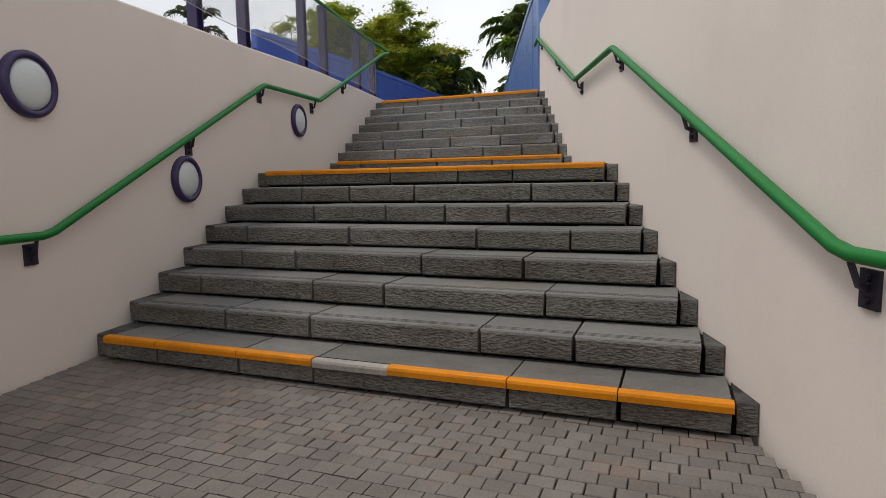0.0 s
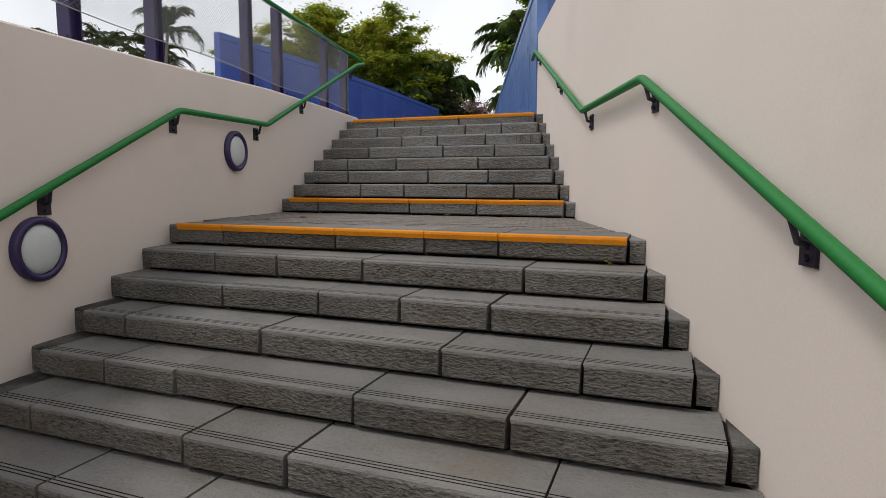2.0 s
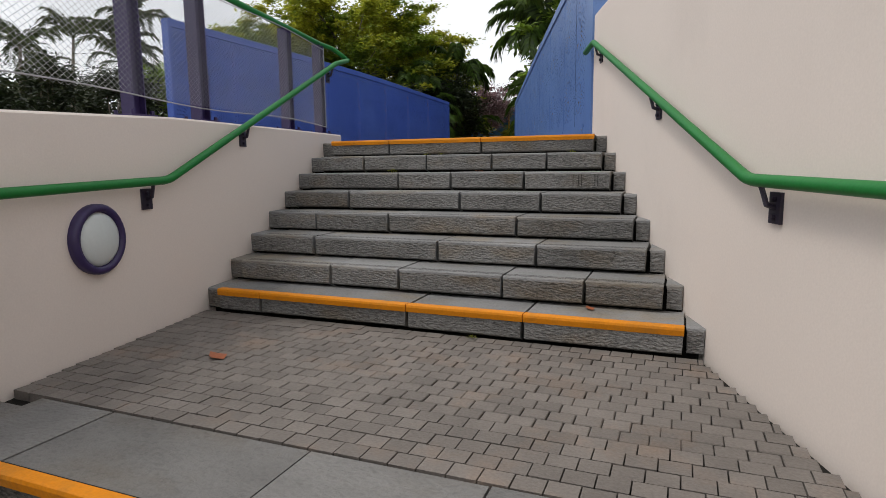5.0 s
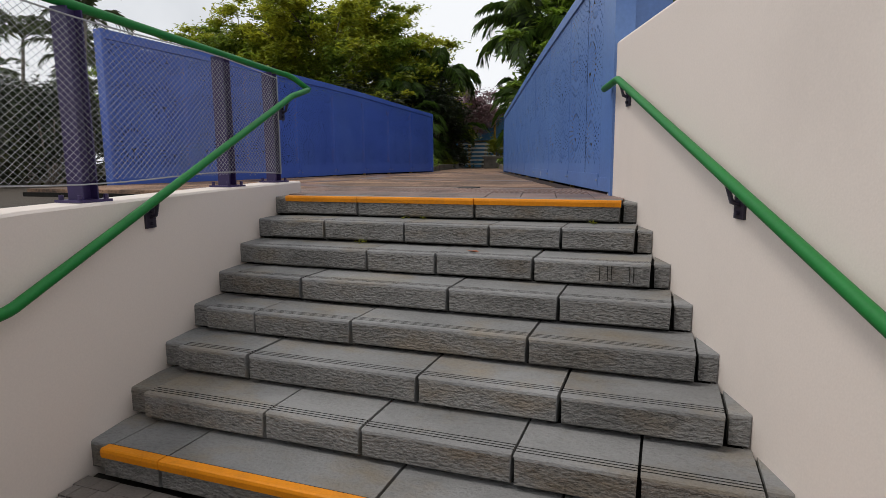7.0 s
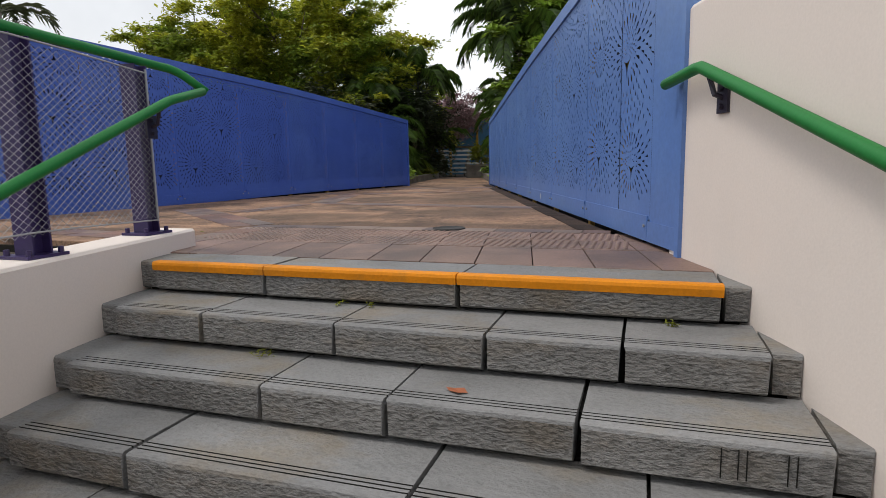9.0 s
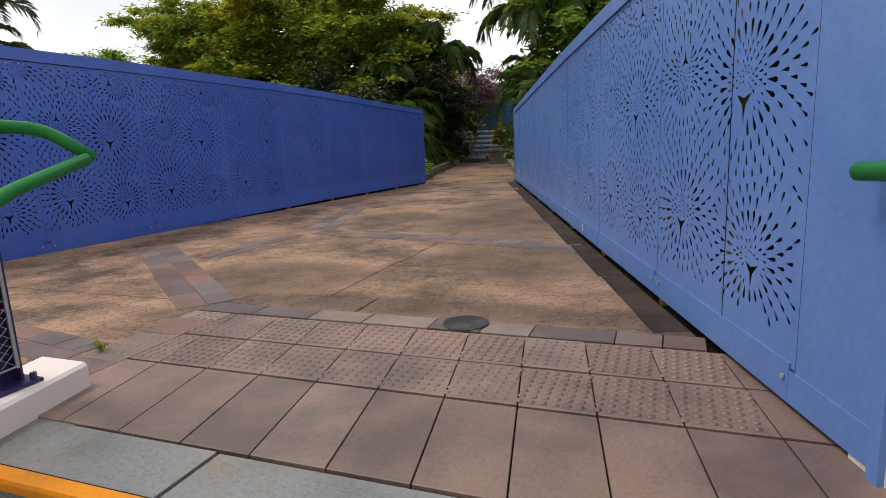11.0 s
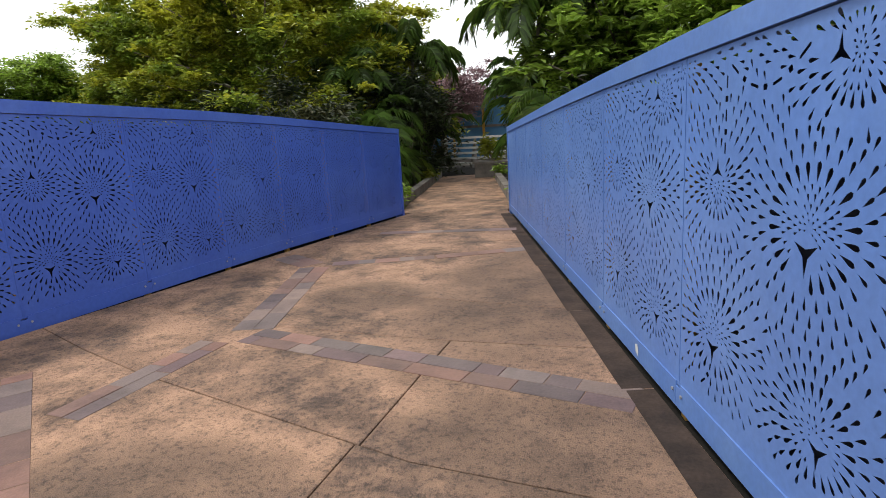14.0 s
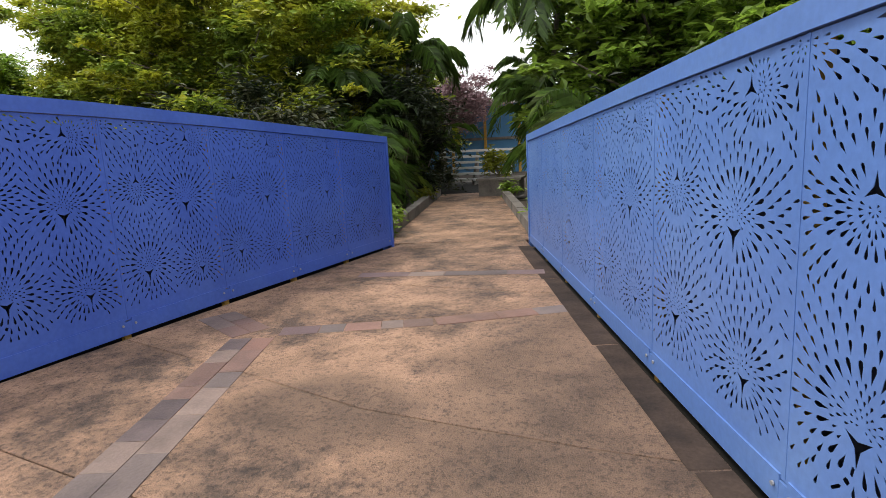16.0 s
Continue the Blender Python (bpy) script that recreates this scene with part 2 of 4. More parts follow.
class Build:
    """Collects verts and faces of one mesh."""

    def __init__(self):
        self.v, self.f = [], []

    def quad(self, a, b, c, d):
        i = len(self.v)
        self.v += [a, b, c, d]
        self.f.append((i, i + 1, i + 2, i + 3))

    def prism(self, outline, z0, z1):
        """An upright prism over a plan outline; z1 may be a list, one height for each corner."""
        n, i = len(outline), len(self.v)
        top = z1 if isinstance(z1, (list, tuple)) else [z1] * n
        self.v += [(x, y, z0) for x, y in outline] + [(p[0], p[1], z) for p, z in zip(outline, top)]
        self.f.append(tuple(range(i + n - 1, i - 1, -1)))
        self.f.append(tuple(range(i + n, i + 2 * n)))
        self.f += [(i + k, i + (k + 1) % n, i + n + (k + 1) % n, i + n + k) for k in range(n)]

    def box(self, x0, x1, y0, y1, z0, z1):
        self.prism([(x0, y0), (x1, y0), (x1, y1), (x0, y1)], z0, z1)

    def tube(self, path, r, n=10, taper=None, cap=True):
        pts = [Vector(p) for p in path]
        base = len(self.v)
        for k, p in enumerate(pts):
            d = ((pts[min(k + 1, len(pts) - 1)] - p).normalized() + (p - pts[max(k - 1, 0)]).normalized())
            d = d.normalized() if d.length > 1e-6 else Vector((0, 0, 1))
            side = d.cross(Vector((0, 0, 1)))
            side = side.normalized() if side.length > 1e-3 else Vector((1, 0, 0))
            up = side.cross(d)
            rr = r if taper is None else taper[k]
            for a in range(n):
                w = 2 * math.pi * a / n
                self.v.append(tuple(p + (side * math.cos(w) + up * math.sin(w)) * rr))
        for k in range(len(pts) - 1):
            for a in range(n):
                b = (a + 1) % n
                self.f.append((base + k * n + a, base + k * n + b, base + (k + 1) * n + b, base + (k + 1) * n + a))
        if cap:
            self.f.append(tuple(base + a for a in range(n - 1, -1, -1)))
            self.f.append(tuple(base + (len(pts) - 1) * n + a for a in range(n)))

    def mesh(self, name, mat, smooth=False):
        return mesh_from(name, self.v, self.f, mat, smooth)


def bevelled_box(name, sx, sy, sz, mat, r=0.008):
    bm = bmesh.new()
    bmesh.ops.create_cube(bm, size=1)
    bmesh.ops.scale(bm, vec=(sx, sy, sz), verts=bm.verts)
    bmesh.ops.translate(bm, vec=(0, 0, sz / 2), verts=bm.verts)
    bmesh.ops.bevel(bm, geom=bm.edges, offset=r, segments=1, affect="EDGES")
    me = bpy.data.meshes.new(name)
    bm.to_mesh(me)
    bm.free()
    me.materials.append(mat)
    return me


# ---- plan ----
RISER, TOP = 0.175, 2.8


def stone_left(y):
    return -3.87 - 0.197 * (y - 3.05)


def stone_right(y):
    return 0.283 - 0.35 * (y - 3.02)


def wall_left(y):
    return stone_left(y) - 0.15


def wall_right(y):
    return stone_right(y) + 0.14


def panel_left(y):
    return -9.33 + 0.147 * (y - 14.6)


def panel_right(y):
    return -2.752 - 0.348 * (y - 12.089)


def step_y(k):
    return 3.03 + 0.37 * (k - 1) if k < 9 else 7.895 + 0.358 * (k - 9)


WALL_END_L, WALL_END_R = 11.08, 11.33

# ---- ground ----
g = Build()
zg = 2.70
g.quad((-400, -30, zg), (wall_left(-30) - 0.2, -30, zg), (wall_left(10.9) - 0.2, 10.9, zg), (-400, 10.9, zg))
g.quad((wall_right(-30) + 0.2, -30, zg), (400, -30, zg), (400, 10.9, zg), (wall_right(10.9) + 0.2, 10.9, zg))
g.quad((-400, 10.9, zg), (400, 10.9, zg), (400, 400, zg), (-400, 400, zg))
g.quad((-400, -400, zg), (400, -400, zg), (400, -30, zg), (-400, -30, zg))
tagged(put("ground", g.mesh("ground", SOIL)), "dark bare soil under the planting", "ground", kind="structure")
g = Build()
g.quad((wall_left(-30) - 0.1, -30, -0.06), (wall_right(-30) + 0.1, -30, -0.06), (wall_right(8) + 0.1, 8, -0.06), (wall_left(8) - 0.1, 8, -0.06))
lower = tagged(put("pavement", g.mesh("pavement", JOINT)), "grey block paving at the foot of the stairs", "pavement", kind="structure")

# ---- stair walls ----
ys = [-30, -6, 0, 2.5, 4, 5.5, 7.7, 9.5, WALL_END_L]
zs = [2.45, 2.55, 2.62, 2.68, 2.74, 2.79, 2.89, 2.91, 2.92]
w = Build()
n = len(ys)
for k in range(n):
    x, y, z = wall_left(ys[k]), ys[k], zs[k]
    w.v += [(x, y, -0.4), (x, y, z - 0.015), (x - 0.015, y, z), (x - 0.30, y, z), (x - 0.30, y, -0.4)]
for k in range(n - 1):
    for a in range(4):
        i = 5 * k + a
        w.f.append((i, i + 5, i + 6, i + 1)[::-1])
w.f += [(4, 3, 2, 1, 0), tuple(5 * (n - 1) + a for a in range(5))]
tagged(put("wall_west", w.mesh("wall_west", STUCCO)), "cream stucco retaining wall beside the stairs", "wall", kind="structure")
w = Build()
for y in (-30, WALL_END_R):
    x = wall_right(y)
    w.v += [(x, y, -0.4), (x, y, 4.10), (x + 0.015, y, 4.12), (x + 0.32, y, 4.12), (x + 0.32, y, -0.4)]
for a in range(4):
    w.f.append((a, a + 5, a + 6, a + 1))
w.f += [(0, 1, 2, 3, 4), (9, 8, 7, 6, 5)]
tagged(put("wall_east", w.mesh("wall_east", STUCCO)), "tall cream stucco wall beside the stairs", "wall", kind="structure")
w = Build()
w.box(wall_left(-29.8) - 1, wall_right(-29.8) + 1, -30.2, -29.9, -0.4, 3.2)
tagged(put("wall_south", w.mesh("wall_south", STUCCO)), "plain cream stucco wall closing the passage", "wall", kind="structure")

# ---- stairs: granite blocks ----
stairs = thing("stairs", "two flights of rough grey granite stairs with yellow nosings", "stairs", kind="structure")
for k in range(1, 17):
    core = Build()
    y0 = step_y(k) + 0.16
    y1 = step_y(k + 1) + 0.18 if k not in (8, 16) else (8.0 if k == 8 else 11.0)
    core.prism([(wall_left(y0) - 0.02, y0), (wall_right(y0) + 0.02, y0), (wall_right(y1) + 0.02, y1), (wall_left(y1) - 0.02, y1)],
               -0.3, RISER * k - (0.03 if k not in (8, 16) else 0.06))
    put("step_bed", core.mesh("step_bed", JOINT), stairs, "dark mortar bed under the blocks")
JOINTS = {1: (.12, .29, .43, .73, .87), 2: (.21, .39, .69, .83), 3: (.09, .36, .51, .80), 4: (.14, .28, .57, .77), 5: (.10, .38, .68, .87),
          6: (.25, .45, .60, .75), 7: (.17, .32, .51, .81), 8: (.13, .42, .62, .77), 9: (.12, .48, .72), 10: (.26, .44, .68, .85),
          11: (.17, .52, .76), 12: (.13, .36, .72), 13: (.20, .56, .79), 14: (.34, .52, .75), 15: (.18, .42, .65, .83), 16: (.25, .61)}


def block_profile(deep, high, grooves, foot):
    """Outline of a step block, from its foot at the front over the nosing to the back."""
    p = [(foot, 0.0), (foot * 0.26, foot * 0.29), (0.0, foot * 0.46), (0.002, high - 0.02), (0.006, high - 0.006), (0.016, high)]
    if grooves:
        for g0 in (0.05, 0.075, 0.10):
            p += [(g0, high), (g0 + 0.001, high - 0.008), (g0 + 0.007, high - 0.008), (g0 + 0.008, high)]
    return p + [(deep, high), (deep, 0.0)]


def step_block(x0, x1, y, z0, deep, high, grooves, mat, rough=0.004, foot=0.07):
    b = Build()
    prof = block_profile(deep, high, grooves, foot)
    m = len(prof)
    cols = 1 + max(2, int((x1 - x0) / 0.22))
    for c in range(cols):
        x = x0 + (x1 - x0) * c / (cols - 1)
        for q, (d, h) in enumerate(prof):
            wob = rough * noise.noise(Vector((x * 3, y * 7 + h * 5, z0 * 3))) if q < 6 else 0
            skew = (0.006 if c == 0 else -0.006 if c == cols - 1 else 0) if q < 4 else 0
            b.v.append((x + skew, y + d + wob, z0 + h + 0.4 * wob))
    for c in range(cols - 1):
        for q in range(m - 1):
            i = c * m + q
            b.f.append((i, i + m, i + m + 1, i + 1))
    b.f += [tuple(range(m)), tuple(reversed(range((cols - 1) * m, cols * m)))]
    me = b.mesh("granite_block", mat)
    me.materials.append(JOINT)
    me.materials.append(HEWN_SHADED if mat is not GRANITE else HEWN)
    # shadow gap at the foot and dirt in the grooves, both as near-black faces
    dark_faces = {0} | ({q for g0 in range(3) for q in (6 + 4 * g0, 7 + 4 * g0, 8 + 4 * g0)} if grooves else set())
    for c in range(cols - 1):
        for q in dark_faces:
            me.polygons[c * (m - 1) + q].material_index = 1
        for q in (1, 2):
            me.polygons[c * (m - 1) + q].material_index = 2
    return me


def nosing_strip(x0, x1, y, z, mat):
    b = Build()
    prof = [(-0.008, -0.042), (-0.011, -0.01), (-0.006, 0.004), (0.004, 0.009), (0.052, 0.009), (0.055, 0.004), (0.055, -0.01)]
    for x in (x0, x1):
        b.v += [(x, y + d, z + h) for d, h in prof]
    m = len(prof)
    b.f += [(q, q + m, q + m + 1, q + 1) for q in range(m - 1)] + [tuple(range(m)), tuple(reversed(range(m, 2 * m)))]
    return b.mesh("nosing", mat)


for k in range(1, 17):
    y, z0 = step_y(k), RISER * (k - 1)
    xl, xr = stone_left(y), stone_right(y)
    cuts = [0.0, *JOINTS[k], 1.0]
    yellow = k in (1, 8, 9, 16)
    deep = 0.43 if k not in (8, 16) else 0.56
    if k == 16:
        deep = 0.36
    for a, b in zip(cuts, cuts[1:]):
        x0, x1 = xl + (xr - xl) * a, xl + (xr - xl) * b
        gap = random.choice((0.010, 0.014, 0.022))
        dy, dz = random.uniform(-0.006, 0.006), random.uniform(-0.003, 0.003)
        put("granite_block", step_block(x0 + gap / 2, x1 - gap / 2, y + dy, z0 + dz, deep, RISER, not yellow, GRANITE_SHADED if k < 9 else GRANITE), stairs)
        if yellow:
            if k == 1 and 0.4 < a < 0.5:
                worn = x0 + (x1 - x0) * 0.42
                put("nosing", nosing_strip(x0 + 0.004, worn, y, z0 + RISER - 0.006, WORN), stairs, "worn bare nosing with yellow flakes")
                put("nosing", nosing_strip(worn, x1 - 0.004, y, z0 + RISER, YELLOW), stairs, "yellow painted nosing strip")
            else:
                put("nosing", nosing_strip(x0 + 0.003, x1 - 0.003, y, z0 + RISER, YELLOW), stairs, "yellow painted nosing strip")
        if yellow:
            # groove behind the nosing, drawn as a thin dark strip
            b_ = Build()
            b_.box(x0 + 0.003, x1 - 0.003, y + 0.056, y + 0.063, z0 + RISER - 0.004, z0 + RISER + 0.0042)
            put("nosing_joint", b_.mesh("nosing_joint", JOINT), stairs, "dark strip standing for the groove behind the nosing")
    for left in (True, False):
        ym = y + 0.07
        if left:
            x0, x1 = wall_left(ym) + 0.012, xl - 0.008
        else:
            x0, x1 = xr + 0.008, wall_right(ym) - 0.012
        x0, x1 = (wall_left(y + 0.4) + 0.012, x1) if left else (x0, wall_right(ym) - 0.004)
        put("side_block", step_block(x0, x1, ym, z0, 0.40, RISER - 0.008, False, GRANITE_DARK if k < 6 else GRANITE_SHADED if k < 9 else GRANITE, 0.008, 0.03), stairs, "small weathered granite side block")

# ---- landings: block paving ----
brick_mesh = [bevelled_box("paver", 0.115 + d, 0.096 + d / 2, 0.05, PAVER, 0.004) for d in (0.0, 0.003, -0.003)]


def block_paving(owner, y0, y1, z, near_from, inset_l=0.03, inset_r=0.05):
    """Courses of small blocks laid across; the first 300 past near_from are blocks of their own, the others one field."""
    field, made, row = Build(), 0, 0
    y = y0
    while y < y1:
        x = wall_left(y + 0.05) + 0.018
        end = wall_right(y + 0.05) - inset_r
        first = 0.06 if row % 2 else 0.12
        while x < end - 0.03:
            step = min(first, end - x)
            first = 0.12
            dz = random.uniform(-0.002, 0.002)
            if y >= near_from and made < 300 and step == 0.12:
                put("paver", random.choice(brick_mesh), owner, "", pose(x + 0.06, y + 0.05, z - 0.05 + dz, random.uniform(-.5, .5), random.uniform(-.5, .5), random.uniform(-1, 1)))
                made += 1
            else:
                field.box(x + 0.003, x + step - 0.003, y + 0.003, y + 0.097, z - 0.05, z + dz)
            x += step
        y += 0.10
        row += 1
    if field.v:
        tagged(put("paver_field", field.mesh("paver_field", PAVER_FAR), owner), kind="stuff")


block_paving(lower, -1.2, step_y(1) - 0.02, 0.0, 2.2)
landing = Build()
landing.prism([(wall_left(6) - 0.02, 6.0), (wall_right(6) + 0.02, 6.0), (wall_right(8) + 0.02, 8.0), (wall_left(8) - 0.02, 8.0)], 1.2, 1.352)
landing_ob = tagged(put("landing", landing.mesh("landing", JOINT)), "grey block paving on the middle landing", "landing", kind="structure")
block_paving(landing_ob, 6.20, step_y(9) - 0.03, 1.4, 6.6)

# ---- upper path: slabs, slate bands, tiles ----
# near-black bed: dark joints, and the shade in the gap under the east screen
base = Build()
base.prism([(panel_left(10.9) + 0.03, 11.08), (wall_left(11.08) - 0.3, 11.08), (wall_left(10.7), 10.7), (wall_right(10.7), 10.7), (panel_right(11.3) + 0.3, 11.33), (panel_right(22) + 0.3, 22.0),
            (-6.3, 22.0), (-8.5, 30.0), (-8.9, 34), (-13, 36), (-11.6, 33), (-10.25, 30.0), (-8.5, 22.2), (panel_left(22) + 0.03, 22.2)], 2.6, 2.755)
path = tagged(put("path", base.mesh("path", JOINT)), "stained concrete path with slate bands", "path", kind="structure")


def slab(outline, mat=CONCRETE, z=TOP, name="concrete_slab", drop=0.06, chamfer=0.006):
    cx = sum(p[0] for p in outline) / len(outline)
    cy = sum(p[1] for p in outline) / len(outline)
    low, top = [], []
    for x, y in outline:
        d = math.hypot(x - cx, y - cy) + 1e-6
        top.append((cx + (x - cx) * (1 - chamfer / d), cy + (y - cy) * (1 - chamfer / d)))
    b = Build()
    n = len(outline)
    b.v = [(x - cx, y - cy, z - drop) for x, y in outline] + [(x - cx, y - cy, z - chamfer * 0.6) for x, y in outline] + [(x - cx, y - cy, z) for x, y in top]
    for a in range(n):
        c = (a + 1) % n
        b.f += [(a, c, n + c, n + a), (n + a, n + c, 2 * n + c, 2 * n + a)]
    b.f.append(tuple(range(2 * n, 3 * n)))
    return put(name, b.mesh(name, mat), path, "", Matrix.Translation((cx, cy, 0)))


def across(y, u, side=0.0):
    """A place on the path, u from the west panel to the east panel, turned a little as the joints run."""
    yl, yr = y - 0.22 + side, y + 0.22 + side
    xl, xr = panel_left(yl) + 0.03, panel_right(yr) - 0.03
    if y > 22.2:
        f = (y - 22.2) / 8
        xl, xr = -8.5 - 1.7 * f, -6.3 - 2.1 * f
    return (xl + (xr - xl) * u, yl + (yr - yl) * u)


# joints between the slabs, from the west panel to the east panel
JOINT_LINES = [[(-9.75, 12.43), (-2.75, 12.43)],
               [(-9.65, 13.50), (-6.9, 12.80), (-6.05, 12.64), (-4.8, 12.80), (-3.1, 13.22)],
               [(-9.45, 15.12), (-8.25, 14.74), (-7.3, 14.42), (-4.95, 13.80), (-3.15, 13.66)],
               [(-9.32, 15.98), (-8.28, 15.76), (-7.0, 15.55), (-5.44, 15.47), (-3.82, 15.52)],
               [(-9.05, 17.40), (-7.32, 16.95), (-6.27, 16.62), (-4.92, 16.45), (-4.15, 16.42)],
               [(-8.9, 18.45), (-7.6, 17.98), (-5.3, 18.92), (-5.0, 19.0)],
               [(-8.72, 19.62), (-5.2, 19.36)]]
CROSS = {0: -4.93, 1: -5.3, 2: -5.27}


def line_y(line, x):
    return float(np.interp(x, [p[0] for p in line], [p[1] for p in line]))


for r, (lo, hi) in enumerate(zip(JOINT_LINES, JOINT_LINES[1:])):
    spans = [(-99, CROSS[r]), (CROSS[r], 99)] if r in CROSS else [(-99, 99)]
    for x0, x1 in spans:
        def side(line):
            pts = [(x, y) for x, y in line if x0 + 0.05 < x < x1 - 0.05]
            if x0 > -99:
                pts = [(x0 + 0.005, line_y(line, x0))] + pts
            if x1 < 99:
                pts = pts + [(x1 - 0.005, line_y(line, x1))]
            return pts
        slab([(min(max(x, panel_left(y) + 0.03), panel_right(y) - 0.03), y + 0.005) for x, y in side(lo)]
             + [(min(max(x, panel_left(y) + 0.03), panel_right(y) - 0.03), y - 0.005) for x, y in reversed(side(hi))])
rows = [20.2, 22.2, 24.5, 27.0, 30.0]
slab([(-8.56, 19.63), (panel_right(19.37) - 0.03, 19.37), across(20.196, 0.999), across(20.196, 0.001)])
for y0, y1 in zip(rows, rows[1:]):
    slab([across(y0 + 0.004, 0.001), across(y0 + 0.004, 0.999), across(y1 - 0.004, 0.999), across(y1 - 0.004, 0.001)])
slab([(panel_left(11.1) + 0.03, 11.12), (-6.0, 11.12), (-6.0, 12.42), (panel_left(12.42) + 0.03, 12.42)])


def band(p, q, width, rows_, z=TOP + 0.004, length=0.34):
    """A strip of split slate stones from p to q."""
    p, q = Vector(p), Vector(q)
    d = (q - p).normalized()
    s = Vector((-d.y, d.x))
    total = (q - p).length
    for r in range(rows_):
        o0 = -width / 2 + width * r / rows_ + 0.003
        o1 = -width / 2 + width * (r + 1) / rows_ - 0.003
        a = 0.0
        while a < total - 0.05:
            step = min(length * random.uniform(0.55, 1.35), total - a)
            if total - a - step < 0.1:
                step = total - a
            sk = random.uniform(-0.03, 0.03)
            e = 0.003
            pts = [p + d * (a + e) + s * o0, p + d * (a + step - e + sk * 0.2) + s * o0, p + d * (a + step - e) + s * o1, p + d * (a + e) + s * o1]
            slab([(v.x, v.y) for v in pts], random.choice(SLATES), z + random.uniform(-0.001, 0.002), "slate_stone", 0.03, 0.003)
            a += step


band((-5.88, 11.12), (-5.88, 12.22), 0.3, 1)
band((-7.6, 11.62), (-6.06, 11.40), 0.34, 2)
band((-2.86, 12.33), (-6.0, 12.33), 0.19, 1)
band((-6.05, 12.36), (-8.35, 14.12), 0.40, 2)
band((-3.85, 14.72), (-7.0, 15.30), 0.34, 2)
band((-7.28, 13.75), (-7.22, 15.10), 0.30, 2)
band((-7.08, 15.42), (-7.76, 17.62), 0.38, 2)
band((-7.86, 17.75), (-8.55, 18.15), 0.36, 2)
band((-7.62, 17.82), (-6.4, 18.30), 0.22, 1)
band((-6.38, 18.31), (-5.25, 18.92), 0.22, 1, length=0.5)
band((-7.9, 19.9), (-5.75, 20.3), 0.22, 1, length=0.6)
# dark gutter slabs by the east panel; near-black strip for shade under the west
for y0, y1 in zip((12.5, 13.7, 14.9, 16.4, 18.0, 20.0), (13.7, 14.9, 16.4, 18.0, 20.0, 21.9)):
    slab([(panel_right(y0 + 0.01) - 0.035, y0 + 0.01), (panel_right(y0 + 0.01) - 0.22, y0 - 0.05), (panel_right(y1) - 0.20, y1 - 0.06), (panel_right(y1) - 0.035, y1)], GUTTER, TOP + 0.004, "gutter_slab")
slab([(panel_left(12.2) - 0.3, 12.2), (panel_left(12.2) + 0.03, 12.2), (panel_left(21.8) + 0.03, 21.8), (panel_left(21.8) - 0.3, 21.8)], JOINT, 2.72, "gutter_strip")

# smooth tiles, two tactile rows with studs
stud = Build()
for a in range(6):
    for b in range(7):
        x, y = -0.125 + 0.050 * a, -0.156 + 0.052 * b
        ring = [(x + 0.018 * math.cos(t * math.pi / 4), y + 0.018 * math.sin(t * math.pi / 4)) for t in range(8)]
        i = len(stud.v)
        stud.v += [(p, q, 0.0) for p, q in ring] + [(x + (p - x) * 0.6, y + (q - y) * 0.6, 0.006) for p, q in ring]
        stud.f += [(i + t, i + (t + 1) % 8, i + 8 + (t + 1) % 8, i + 8 + t) for t in range(8)] + [tuple(i + 8 + t for t in range(8))]
stud_mesh = stud.mesh("studs", TILE)
for r, (y0, y1) in enumerate(((10.78, 11.40), (11.42, 11.81), (11.83, 12.22))):
    for c in range(-1, 10):
        x0 = -2.66 - 0.318 * c - 0.19 * (y0 - 11.4)
        x1 = x0 - 0.312
        dx = -0.19 * (y1 - y0)
        cx, cy = (x0 + x1 + dx) / 2, (y0 + y1) / 2
        if x0 > panel_right(max(y0, 11.0)) + 0.4 or cx < -5.85:
            continue
        lim = panel_right(cy) + 0.1
        pts = [(min(x1, lim), y0), (min(x0, lim), y0), (min(x0 + dx, lim), y1), (min(x1 + dx, lim), y1)]
        if pts[1][0] - pts[0][0] < 0.05:
            continue
        t = slab(pts, TILE, TOP + random.uniform(-0.001, 0.002), "paving_tile", 0.05, 0.004)
        if r and cx < lim - 0.15:
            put("studs", stud_mesh, t, "", Matrix.Translation((0, 0, TOP + 0.001)))


# ---- perforated blue panels ----
def petal(cx, cy, ang, length, width):
    ca, sa = math.cos(ang), math.sin(ang)
    shape = ((-0.5, 0.0), (-0.1, -0.26), (0.2, -0.46), (0.4, -0.38), (0.5, 0.0), (0.4, 0.38), (0.2, 0.46), (-0.1, 0.26))
    return [(cx + ca * a * length - sa * b * width, cy + sa * a * length + ca * b * width) for a, b in shape]


# place in the module, size, and the way from the flower's centre to its heart
FLOWERS = ((0.235, 0.655, 0.85, (0.0, 0.075)), (0.68, 0.60, 1.2, (-0.01, -0.075)), (0.25, 0.255, 1.15, (-0.01, -0.07)), (0.745, 0.195, 1.0, (0.02, -0.055)),
           (0.80, 0.915, 0.9, (-0.085, 0.005)), (0.975, 0.985, 1.0, None))
FLOWERS += tuple((u + d, v, size, None) for u, v, size, _ in FLOWERS for d in (-1, 1))


